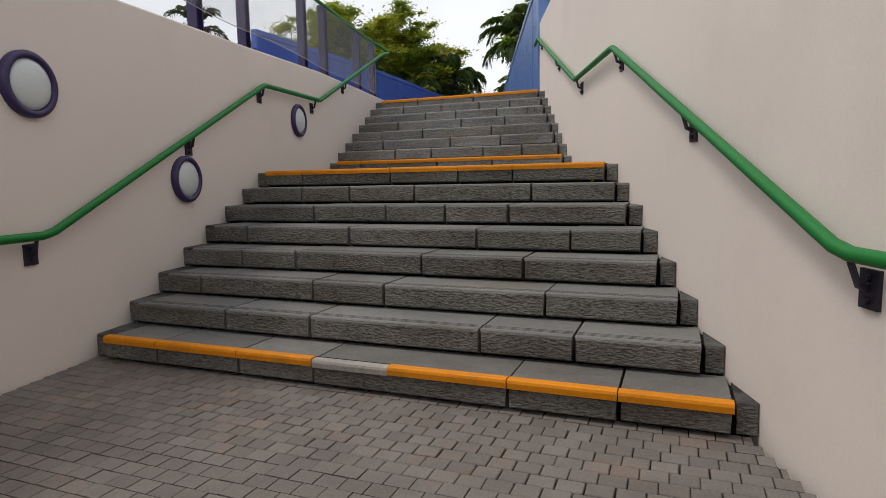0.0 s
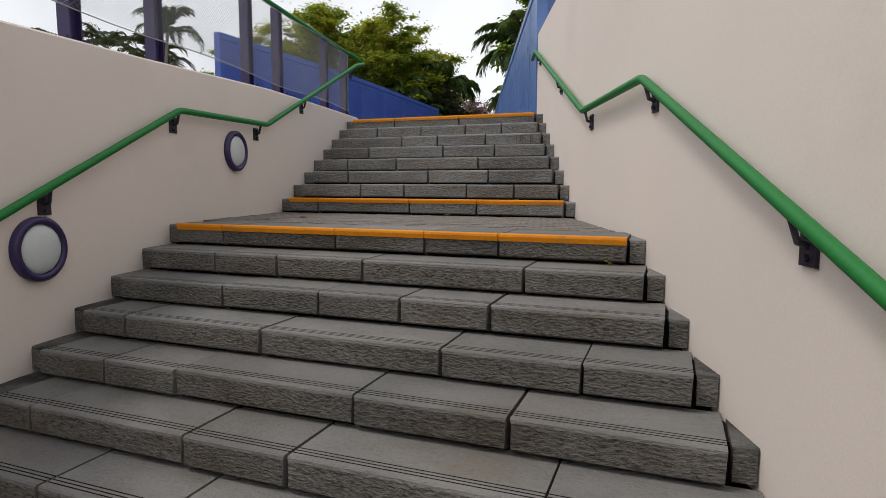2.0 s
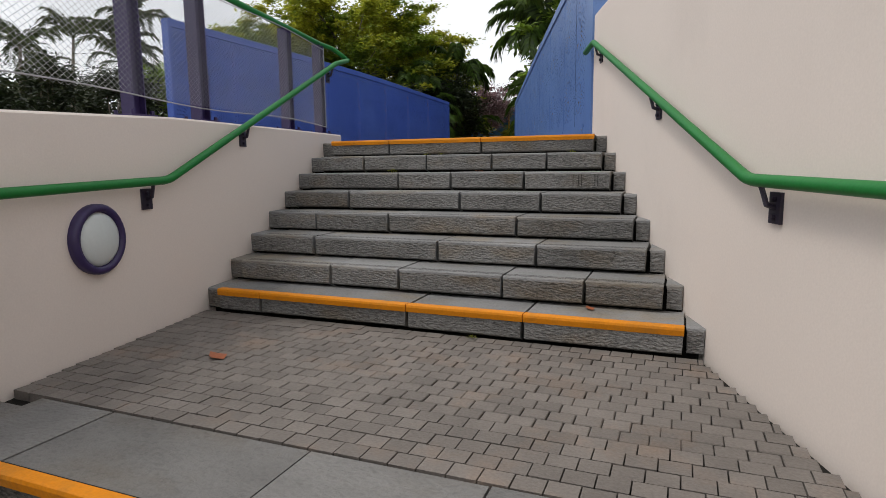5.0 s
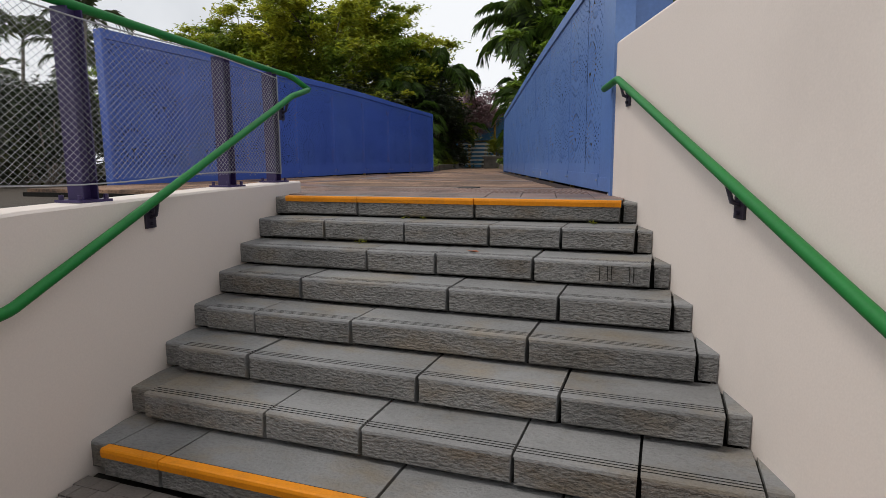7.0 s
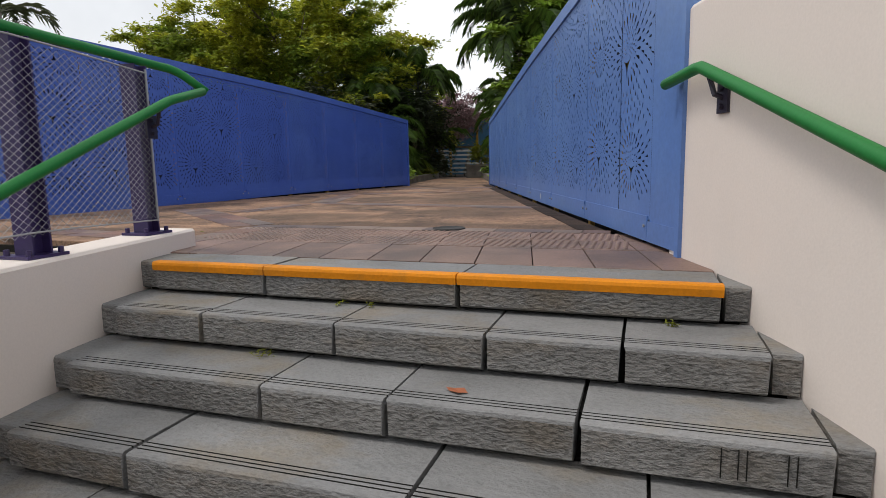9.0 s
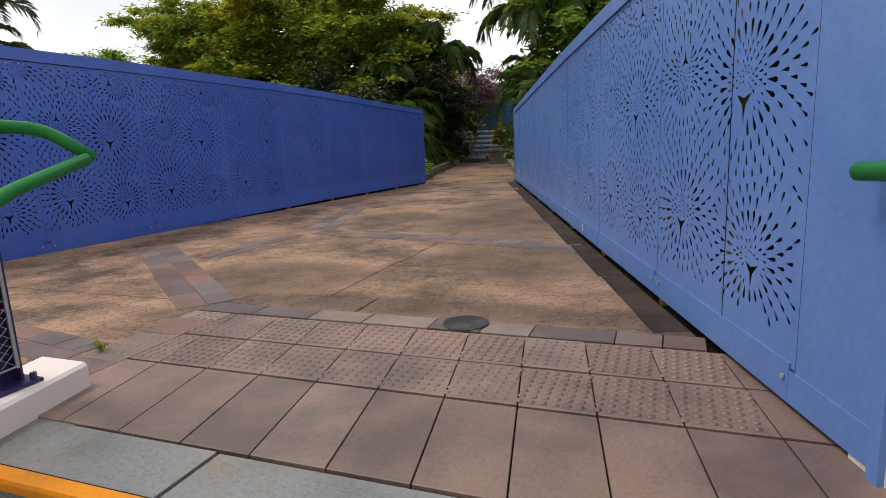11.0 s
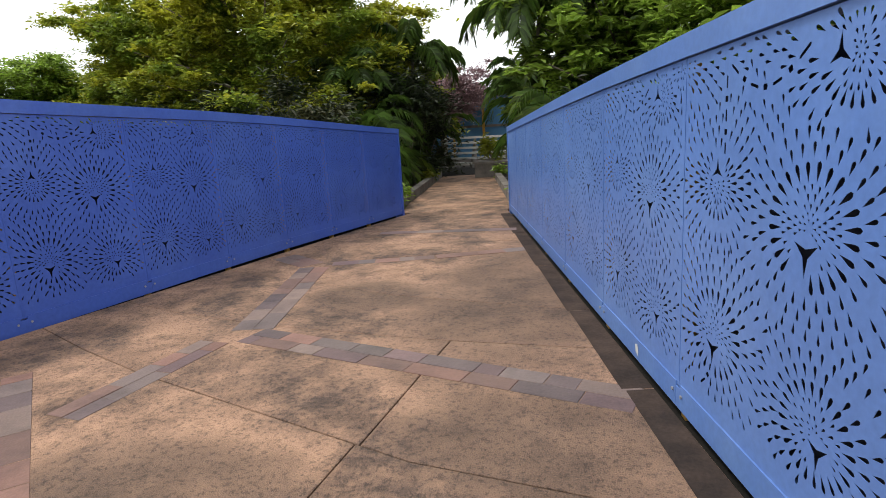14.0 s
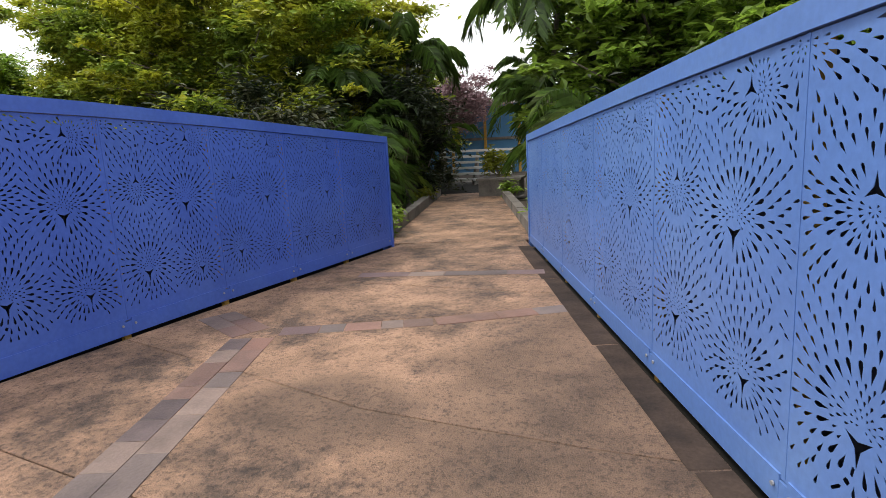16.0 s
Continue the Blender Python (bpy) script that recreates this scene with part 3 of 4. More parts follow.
def module_holes(wide, high):
    """The teardrop cut-outs of one panel: rings of petals round six flowers, every petal kept by the nearest flower."""
    rnd = random.Random(7)
    holes, grid = [], {}

    def free(x, y, r, ang=0.0, ln=0.0):
        """Takes the place of a hole, as one round spot or three along its length, if nothing is there yet."""
        spots = [(x + math.cos(ang) * ln * e, y + math.sin(ang) * ln * e) for e in ((-0.34, 0.0, 0.36) if ln else (0.0,))]
        for sx, sy in spots:
            i, j = int(sx / 0.06), int(sy / 0.06)
            for a in range(i - 1, i + 2):
                for b in range(j - 1, j + 2):
                    if any((px - sx) ** 2 + (py - sy) ** 2 < (pr + r) ** 2 for px, py, pr in grid.get((a, b), ())):
                        return False
        for sx, sy in spots:
            grid.setdefault((int(sx / 0.06), int(sy / 0.06)), []).append((sx, sy, r))
        return True

    def edge_ok(x, y, r):
        return r + 0.004 < x < wide - r - 0.004 and r + 0.02 < y < high - r - 0.004

    for u, v, size, heart in FLOWERS:
        if heart:
            hx, hy, up = u * wide + heart[0] * size, v * high + heart[1] * size, 1 if heart[1] > 0 else -1
            w = 0.056 * size
            if free(hx, hy, w * 0.9):
                holes.append([(hx, hy + up * 1.2 * w), (hx - 0.2 * w, hy + up * 0.15 * w), (hx - 0.85 * w, hy - up * 0.55 * w), (hx, hy - up * 0.28 * w),
                              (hx + 0.85 * w, hy - up * 0.55 * w), (hx + 0.2 * w, hy + up * 0.15 * w)])

    def dashes(points):
        """A dashed line: long slots and round dots by turns."""
        for k, (p, q) in enumerate(zip(points, points[1:])):
            x, y, ln = (p[0] + q[0]) / 2, (p[1] + q[1]) / 2, math.hypot(q[0] - p[0], q[1] - p[1]) * 0.8
            for e in np.linspace(-0.4, 0.4, 3):
                free(x + (q[0] - p[0]) * e, y + (q[1] - p[1]) * e, 0.016)
            an = math.atan2(q[1] - p[1], q[0] - p[0])
            ca, sa = math.cos(an), math.sin(an)
            hw, hl = (0.006, ln / 2) if k % 2 == 0 else (0.011, 0.013)
            holes.append([(x + ca * i - sa * j, y + sa * i + ca * j) for i, j in ((-hl, 0), (-hl * 0.8, -hw), (hl * 0.8, -hw), (hl, 0), (hl * 0.8, hw), (-hl * 0.8, hw))])

    # a swag below the top rail, the stem of the small flower and a tendril at the foot
    dashes([(wide * (0.29 + 0.36 * t), high * (0.965 - 0.085 * math.sin(math.pi * min(1, t * 0.9 + 0.05)))) for t in np.linspace(0, 1, 8)])
    dashes([(wide * 0.275, high * (0.93 - 0.2 * t)) for t in np.linspace(0, 1, 6)])
    dashes([(wide * (0.235 - 0.07 * t * t), high * (0.165 - 0.085 * t)) for t in np.linspace(0, 1, 4)])
    for fi, (u, v, size, heart) in enumerate(FLOWERS):
        cx, cy = u * wide, v * high
        long_r = 0.135 * size
        rings = [(0.020 * size, 7, 0.013, 0.009), (0.038 * size, 12, 0.015, 0.010), (0.058 * size, 16, 0.022, 0.011), (0.082 * size, 20, 0.030, 0.012),
                 (0.108 * size, 24, 0.026, 0.011), (long_r + 0.015 * size, 24, 0.060 * size, 0.019 * size)]
        r = long_r + 0.074 * size
        while r < 0.85:
            grow = 1 - min(1, (r - long_r) / (0.25 * size))
            rings.append((r, int(25 + 85 * max(0, r - long_r - 0.05)), 0.039 + 0.016 * grow, 0.0142 + 0.004 * grow))
            r += 0.043 + 0.014 * grow
        for ring, (r, count, ln, wd) in enumerate(rings):
            for k in range(count):
                a = 2 * math.pi * (k + 0.5 * (ring % 2)) / count
                rr = r * (1 + rnd.uniform(-0.015, 0.015))
                x, y = cx + rr * math.cos(a), cy + rr * math.sin(a)
                if not edge_ok(x, y, ln * 0.45):
                    continue
                own = min(range(len(FLOWERS)), key=lambda q: ((FLOWERS[q][0] * wide - x) ** 2 + (FLOWERS[q][1] * high - y) ** 2) / FLOWERS[q][2] ** 2)
                if own != fi or y < 0.07 * high:
                    continue
                lean = a + 0.25 * math.sin(2 * a) * (r > 0.24)
                if free(x, y, wd * 0.56, lean, ln):
                    holes.append(petal(x, y, lean, ln, wd))
    return holes


def perforated_mesh(wide, high):
    """Flat sheet with the cut-outs taken away, as arrays of (u, v) and triangles, and the rims of the holes."""
    from mathutils.geometry import delaunay_2d_cdt
    pts = [(0, 0), (wide, 0), (wide, high), (0, high)]
    faces = []
    for h in module_holes(wide, high):
        i = len(pts)
        pts += h
        area = sum(h[k - 1][0] * h[k][1] - h[k][0] * h[k - 1][1] for k in range(len(h)))
        faces.append(list(range(i, i + len(h)))[::1 if area > 0 else -1])
    out = delaunay_2d_cdt([Vector(p) for p in pts], [(0, 1), (1, 2), (2, 3), (3, 0)], faces, 0, 1e-6)
    vs, tris, orig = out[0], out[2], out[5]
    sheet = [t for t, o in zip(tris, orig) if not o]
    return np.array([(p.x, p.y) for p in vs]), sheet, [(pts[f[k]], pts[f[(k + 1) % len(f)]]) for f in faces for k in range(len(f))]


MODW, MODH = 1.30, 1.66
SHEET, SHEET_TRIS, RIMS = perforated_mesh(MODW, MODH)


def panel_run(name, start, end, seams, tops, bottoms, label, rail_cuts, paint):
    """A row of perforated sheets in a blue frame from start to end, seen from the path; heights fall a little along it."""
    owner = thing(name, label, "screen panel", "perforated screens beside the path", at=(start[0], start[1], TOP))
    s, e = Vector((*start, 0)), Vector((*end, 0))
    d = (e - s).normalized()
    nrm = Vector((d.y, -d.x, 0))  # towards the viewer
    total = (e - s).length
    cuts = [(y - start[1]) / (end[1] - start[1]) * total for y in seams]

    def place(u, h, off):
        """u metres along, h 0..1 of the height, off metres towards the viewer."""
        p = s + d * u + nrm * off
        low, high = (float(np.interp(p.y, [t[0] for t in line], [t[1] for t in line])) for line in (bottoms, tops))
        z = low + h * (high - low)
        return (p.x - start[0], p.y - start[1], z - TOP)

    def strip(bname, u0, u1, h0, h1, o0, o1, mat, parent=owner, lab=""):
        b = Build()
        b.v = [place(u, h, o) for u in (u0, u1) for h in (h0, h1) for o in (o0, o1)]
        b.f = [(0, 1, 3, 2), (4, 6, 7, 5), (0, 4, 5, 1), (2, 3, 7, 6), (0, 2, 6, 4), (1, 5, 7, 3)]
        return put(bname, b.mesh(bname, mat), parent, lab)

    for k, (u0, u1) in enumerate(zip(cuts, cuts[1:])):
        wide = u1 - u0
        fu = wide / MODW
        b = Build()
        b.v = [place(u0 + p[0] * fu, 0.065 + 0.875 * p[1] / MODH, 0.0) for p in SHEET]
        b.f = [tuple(t) for t in SHEET_TRIS]
        for p, q in RIMS:
            b.quad(place(u0 + p[0] * fu, 0.065 + 0.875 * p[1] / MODH, 0), place(u0 + q[0] * fu, 0.065 + 0.875 * q[1] / MODH, 0),
                   place(u0 + q[0] * fu, 0.065 + 0.875 * q[1] / MODH, -0.002), place(u0 + p[0] * fu, 0.065 + 0.875 * p[1] / MODH, -0.002))
        sheet = put("perforated_sheet", b.mesh("perforated_sheet", paint), owner, "blue sheet with cut-out flower rings")
        strip("kick_plate", u0 + 0.03, u0 + wide - 0.03, 0.010, 0.075, -0.002, 0.008, paint)
        for u in (u0 + 0.06, u0 + wide - 0.06):
            for h in (0.045,):
                c = Vector(place(u, h, 0.012))
                bolt = Build()
                bolt.tube([c, c + nrm * 0.008], 0.011, 8)
                put("bolt", bolt.mesh("bolt", STEEL), sheet)
        if k:
            strip("seam_post", u0 - 0.03, u0 + 0.03, 0.03, 0.93, -0.075, -0.02, OCHRE, lab="ochre primed post behind the seam")
            strip("foot", u0 - 0.03, u0 + 0.03, -0.09, 0.0, -0.075, -0.03, OCHRE, lab="ochre primed post foot")
            strip("seam", u0 - 0.004, u0 + 0.004, 0.07, 0.94, 0.0, 0.003, paint)
    if total - cuts[-1] > 0.1:
        strip("plain_sheet", cuts[-1] + 0.003, total, 0.06, 0.945, -0.004, 0.0, paint, lab="plain blue end sheet")
        joint = (cuts[-2] + (cuts[-1] - cuts[-2]) * 0.6)
        strip("seam_post", joint - 0.035, joint + 0.03, 0.0, 0.93, -0.075, -0.02, OCHRE, lab="ochre primed post behind the seam")
        strip("seam", joint - 0.002, joint + 0.002, 0.0, 0.94, 0.0, 0.0025, HOLLOW_DARK, lab="dark open joint")
    strip("back_sheet", 0, total, 0.0, 0.945, -0.14, -0.13, HOLLOW_DARK, lab="back sheet, near-black for the shaded hollow")
    edges = sorted({0.0, total, *cuts})
    for a, b_ in zip(edges, edges[1:]):
        strip("top_rail", a - (0 if a else 0.02), b_ + (0.02 if b_ == total else 0), 0.943, 1.0, -0.15, 0.018, paint)
    for a in rail_cuts[1:-1]:
        strip("rail_sleeve", total * a - 0.05, total * a + 0.06, 0.946, 0.996, -0.14, 0.012, HOLLOW_DARK)
    for a, b_ in zip(edges, edges[1:]):
        strip("bottom_rail", a - (0 if a else 0.02), b_ + (0.02 if b_ == total else 0), 0.0, 0.06, -0.145, 0.006, paint)
    strip("end_post", -0.05, 0.0, -0.05, 1.0, -0.15, 0.02, paint)
    strip("end_post", total, total + 0.05, -0.05, 1.0, -0.15, 0.02, paint)
    return owner


panel_run("screen_panel", (panel_left(12.35), 12.35), (panel_left(21.75), 21.75), (12.35, 13.70, 15.0, 16.30, 17.47, 18.58, 19.63, 20.68, 21.75), ((12.35, 5.03), (15.0, 4.92), (17.85, 4.765), (21.75, 4.43)), ((12.35, 2.755), (14.0, 2.775), (16.5, 2.81), (18.3, 2.835), (21.75, 2.825)), "blue metal screen cut with flower rings, its shade put in the paint", (0, 0.567, 1), BLUE_SHADE)
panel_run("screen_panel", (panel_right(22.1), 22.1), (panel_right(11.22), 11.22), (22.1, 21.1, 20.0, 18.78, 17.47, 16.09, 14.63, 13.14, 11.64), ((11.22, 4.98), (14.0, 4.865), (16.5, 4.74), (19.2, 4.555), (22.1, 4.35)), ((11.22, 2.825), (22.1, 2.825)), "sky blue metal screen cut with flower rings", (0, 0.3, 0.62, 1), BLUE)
# unseen black strips added behind the screens to block light under them
for f, a, b_, sg in ((panel_left, 12.0, 22.2, -1), (panel_right, 11.9, 22.3, 1)):
    blocker = Build()
    blocker.prism([(f(a) + sg * 0.22, a), (f(a) + sg * 0.40, a), (f(b_) + sg * 0.40, b_), (f(b_) + sg * 0.22, b_)][::sg], 2.66, 2.93)
    tagged(put("baseboard", blocker.mesh("baseboard", JOINT)), "added black strip blocking light under the blue screen", "kerb", kind="structure")
# plain return behind the end of the east wall
r = Build()
x, y = panel_right(11.22), 11.22
r.prism([(x + 0.03, y + 0.08), (x + 0.45, y + 0.22), (x + 0.43, y + 0.28), (x + 0.01, y + 0.14)], 2.72, 5.05)
tagged(put("return_panel", r.mesh("return_panel", BLUE)), "plain blue metal return panel behind the wall", "panel")


# ---- handrails ----
def rail_path(pts, bend=0.05):
    """Rounds the corners of a path a little."""
    out = [Vector(pts[0])]
    for a, b, c in zip(pts, pts[1:], pts[2:]):
        a, b, c = Vector(a), Vector(b), Vector(c)
        out += [b + (a - b).normalized() * bend, b + (a + c - 2 * b).normalized() * bend * 0.25, b + (c - b).normalized() * bend]
    return out + [Vector(pts[-1])]


def bracket(owner, rail_pt, wall_pt, inward):
    """Wall plate, arm and clip under a handrail."""
    b = Build()
    s = Vector((inward[1], -inward[0], 0))
    p = Vector(wall_pt)
    q = [p + s * -0.05, p + s * 0.05, p + s * 0.05 + Vector(inward) * 0.014, p + s * -0.05 + Vector(inward) * 0.014]
    b.prism([(v.x, v.y) for v in q], p.z - 0.17, p.z - 0.03)
    br = put("bracket", b.mesh("bracket", BLACK), owner, "black wall plate and arm")
    a = Build()
    a.tube([p + Vector((0, 0, -0.10)) + Vector(inward) * 0.01, p + Vector(inward) * 0.05 + Vector((0, 0, -0.085)), Vector(rail_pt) + Vector((0, 0, -0.025))], 0.013, 8)
    put("arm", a.mesh("arm", BLACK), br)
    for h in (-0.06, -0.14):
        c = Build()
        c.tube([p + Vector((0, 0, h)) + Vector(inward) * 0.012, p + Vector((0, 0, h)) + Vector(inward) * 0.03], 0.014, 8)
        put("bolt", c.mesh("bolt", BLACK), br)


def rail_x(y, left):
    return stone_left(y) - 0.07 if left else stone_right(y) + 0.07


def rail_z(y, prof):
    for (y0, z0), (y1, z1) in zip(prof, prof[1:]):
        if y0 <= y <= y1:
            return z0 + (z1 - z0) * (y - y0) / (y1 - y0)
    return prof[-1][1]


PROF_L = [(-2.0, 0.95), (2.70, 0.95), (5.82, 2.40), (7.48, 2.44), (10.80, 3.76), (11.20, 3.86)]
PROF_R = [(-2.0, 0.98), (2.47, 0.98), (5.68, 2.42), (7.42, 2.44), (10.88, 3.77), (11.28, 3.74)]
for left, prof, spots in ((True, PROF_L, (0.9, 2.60, 4.38, 5.80, 7.32, 8.62, 10.68)), (False, PROF_R, (0.6, 2.42, 3.98, 5.60, 7.30, 8.92, 10.78))):
    rail = thing("handrail", "green painted tubular handrail on black wall brackets", "handrail", "stair handrails")
    b = Build()
    b.tube(rail_path([(rail_x(y, left), y, z) for y, z in prof]), 0.029, 12)
    put("tube", b.mesh("tube", GREEN, True), rail)
    inward = Vector((1, 0.197, 0)).normalized() if left else Vector((-1, -0.35, 0)).normalized()
    for y in spots:
        wx = wall_left(y) if left else wall_right(y)
        z = rail_z(y, prof)
        bracket(rail, (rail_x(y, left), y, z), (wx, y, z - 0.02), inward)

# ---- wall lamps ----
lamp_things = []
for y, z in ((2.70, 1.93), (4.31, 1.32), (6.85, 2.10)):
    lamp = thing("wall_lamp", "round frosted bulkhead lamp with dark purple rim on the stucco wall", "wall lamp", "bulkhead lamps", at=(wall_left(y), y, z))
    ax, sd = Vector((1, 0.197, 0)).normalized(), Vector((-0.197, 1, 0)).normalized()
    rim, dome = Build(), Build()
    prof = [(0.215, 0.0), (0.215, 0.035), (0.20, 0.05), (0.172, 0.05), (0.165, 0.02)]
    for rr, o in prof:
        rim.v += [tuple(ax * o + (sd * math.cos(a) + Vector((0, 0, 1)) * math.sin(a)) * rr) for a in np.linspace(0, 2 * math.pi, 32, endpoint=False)]
    rim.f = [(k * 32 + a, k * 32 + (a + 1) % 32, (k + 1) * 32 + (a + 1) % 32, (k + 1) * 32 + a) for k in range(4) for a in range(32)]
    put("rim", rim.mesh("rim", PURPLE, True), lamp)
    for k in range(6):
        t = k / 6 * math.pi / 2
        dome.v += [tuple(ax * (0.02 + 0.05 * math.sin(t)) + (sd * math.cos(a) + Vector((0, 0, 1)) * math.sin(a)) * 0.166 * math.cos(t)) for a in np.linspace(0, 2 * math.pi, 32, endpoint=False)]
    dome.v.append(tuple(ax * 0.07))
    dome.f = [(k * 32 + a, k * 32 + (a + 1) % 32, (k + 1) * 32 + (a + 1) % 32, (k + 1) * 32 + a) for k in range(5) for a in range(32)] + [(160 + a, 160 + (a + 1) % 32, 192) for a in range(32)]
    put("glass", dome.mesh("glass", LAMP_GLASS, True), lamp, "frosted white glass")

# ---- cable-net fence on the west wall ----
POSTS = (-1.6, 0.6, 2.4, 4.85, 5.80, 7.45, 8.24, 9.86, 10.76)


def fence_x(y):
    return stone_left(y) - 0.31


fence = thing("fence", "dark purple posts with steel cable net and green top rail", "fence")
for y in POSTS:
    z0 = float(np.interp(y, ys, zs)) + 0.0
    x = fence_x(y)
    b = Build()
    m = pose(0, 0, 0, 0, 0, 11)
    sec = ((-.05, -.062), (.05, -.062), (.05, -.05), (.006, -.05), (.006, .05), (.05, .05), (.05, .062), (-.05, .062), (-.05, .05), (-.006, .05), (-.006, -.05), (-.05, -.05))
    b.prism([(x + (m @ Vector((*c, 0))).x, y + (m @ Vector((*c, 0))).y) for c in sec], z0, 3.985)
    post = put("post", b.mesh("post", PURPLE), fence)
    b = Build()
    b.box(x - 0.10, x + 0.10, y - 0.11, y + 0.11, z0 + 0.001, z0 + 0.016)
    put("base_plate", b.mesh("base_plate", PURPLE), post)
    for dx in (-0.075, 0.075):
        for dy in (-0.085, 0.085):
            b = Build()
            b.tube([(x + dx, y + dy, z0 + 0.016), (x + dx, y + dy, z0 + 0.045)], 0.014, 6)
            put("bolt", b.mesh("bolt", PURPLE), post)
b = Build()
b.tube(rail_path([(fence_x(-2.5), -2.5, 3.99), (fence_x(10.9), 10.9, 4.02), (fence_x(11.0) + 0.06, 11.12, 4.0), (rail_x(11.2, True), 11.24, 3.86)], 0.06), 0.029, 12)
put("top_rail", b.mesh("top_rail", GREEN, True), fence, "green painted top rail")
net = Build()
y_a, y_b = -2.0, 10.80
pitch = 0.054
n_lines = int((y_b - y_a + 1.6) / pitch)
for sgn in (1, -1):
    for k in range(n_lines):
        c = y_a - 0.8 + pitch * k
        pts = []
        for t in np.linspace(0, 1, 41):
            z = 3.02 + t * 0.92
            y = c + sgn * (z - 3.48) * 1.35
            if y_a <= y <= y_b:
                pts.append((fence_x(y) + 0.066 + sgn * 0.001, y, z + 0.004 * math.sin(9 * y)))
        if len(pts) > 1:
            net.tube([pts[0], pts[len(pts) // 2], pts[-1]], 0.0015, 3, cap=False)
tagged(put("cable_net", net.mesh("cable_net", STEEL), fence, "steel cable net with diamond openings"), kind="stuff")
for z in (3.02, 3.95):
    b = Build()
    b.tube([(fence_x(y) + 0.066, y, z + 0.02 * math.sin(2.1 * y)) for y in np.linspace(y_a, y_b, 40)], 0.005, 6)
    put("cable", b.mesh("cable", STEEL), fence)
b = Build()
b.tube([(fence_x(10.80) + 0.066, 10.80, 3.0), (fence_x(10.80) + 0.066, 10.80, 3.96)], 0.008, 6)
put("cable", b.mesh("cable", STEEL), fence)

# ---- plants ----
def leaf_cloud(name, clumps, per, size, mat, seed, flat=0.5, broad=0.45):
    """Leaf blades scattered through clumps (x, y, z, radius across, radius up)."""
    rng = np.random.default_rng(seed)
    out_v, out_f = [], []
    cnt = 0
    for cx, cy, cz, ra, rz in clumps:
        n = int(per * ra * ra)
        d = rng.normal(size=(n, 3))
        d /= np.linalg.norm(d, axis=1)[:, None]
        p = np.array([cx, cy, cz]) + d * np.abs(rng.normal(0.0, 0.55, n))[:, None] * np.array([ra, ra, rz])
        ax = rng.normal(size=(n, 3)) * np.array([1, 1, flat * 0.6]) + d * np.array([0.6, 0.6, 0.3])
        ax /= np.linalg.norm(ax, axis=1)[:, None]
        up = rng.normal(size=(n, 3)) * 0.4 + np.array([0, 0, 1.0])
        sd = np.cross(ax, up)
        sd /= np.linalg.norm(sd, axis=1)[:, None] + 1e-9
        nr = np.cross(sd, ax)
        ln = size * rng.uniform(0.6, 1.3, n)[:, None]
        wd = ln * broad
        v = np.stack([p - ax * ln * 0.5, p + sd * wd * 0.5 + nr * wd * 0.12, p + ax * ln * 0.5 - nr * ln * 0.12, p - sd * wd * 0.5 + nr * wd * 0.12], 1).reshape(-1, 3)
        out_v.append(v)
        idx = cnt + 4 * np.arange(n)
        out_f.append(np.stack([np.stack([idx, idx + 1, idx + 2], 1), np.stack([idx, idx + 2, idx + 3], 1)], 1).reshape(-1, 3))
        cnt += 4 * n
    v, f = np.concatenate(out_v), np.concatenate(out_f)
    me = bpy.data.meshes.new(name)
    me.from_pydata(v.tolist(), [], f.tolist())
    me.materials.append(mat)
    return me


def tree(at, height, spread, tiers, leaf, mat, label, seed, per=900, trunk=0.16, clump=(0.55, 0.95), low=0.45, deep=None):
    """Tapered trunk, limbs, and a crown of many leafy clumps in loose tiers."""
    rng = random.Random(seed)
    x, y, z = at
    owner = thing("tree", label, "tree", at=at)
    b = Build()
    top = Vector((rng.uniform(-.4, .4), rng.uniform(-.4, .4), height * 0.8))
    b.tube([(0, 0, -0.1), top * 0.3 + Vector((0.1, 0, 0)), top * 0.65 + Vector((-0.1, 0.1, 0)), top], trunk, 9, [trunk * 1.3, trunk, trunk * 0.7, trunk * 0.25])
    clumps = []
    for t in range(tiers):
        h = low + (1 - low) * (t + 0.5) / tiers
        reach = spread * math.sqrt(max(0.1, 1 - ((h - low - 0.15) / (1.05 - low)) ** 2))
        limbs = 6 + t % 3
        for k in range(limbs):
            a = 2 * math.pi * (k + rng.random() * 0.7) / limbs + t
            ln = reach * rng.uniform(0.55, 1.0)
            end = Vector((math.cos(a) * ln, math.sin(a) * ln * (deep or 1.0), height * h + rng.uniform(-0.1, 0.35)))
            st = top * min(1, h * 0.85)
            mid = st.lerp(end, 0.5) + Vector((0, 0, rng.uniform(0.0, 0.3)))
            b.tube([st, mid, end], 0.05, 6, [trunk * 0.3, trunk * 0.18, 0.012])
            for q in range(12):
                f = 0.3 + 0.75 * (q + rng.random()) / 12
                c = st.lerp(end, f) + Vector((rng.uniform(-.8, .8), rng.uniform(-.8, .8), rng.uniform(-.22, .28)))
                r = rng.uniform(*clump)
                clumps.append((c.x, c.y, c.z, r * 1.1, r * rng.uniform(0.26, 0.5)))
    put("trunk", b.mesh("trunk", BARK, True), owner)
    put("crown", leaf_cloud("crown", clumps, per, leaf, mat, seed), owner)
    return owner


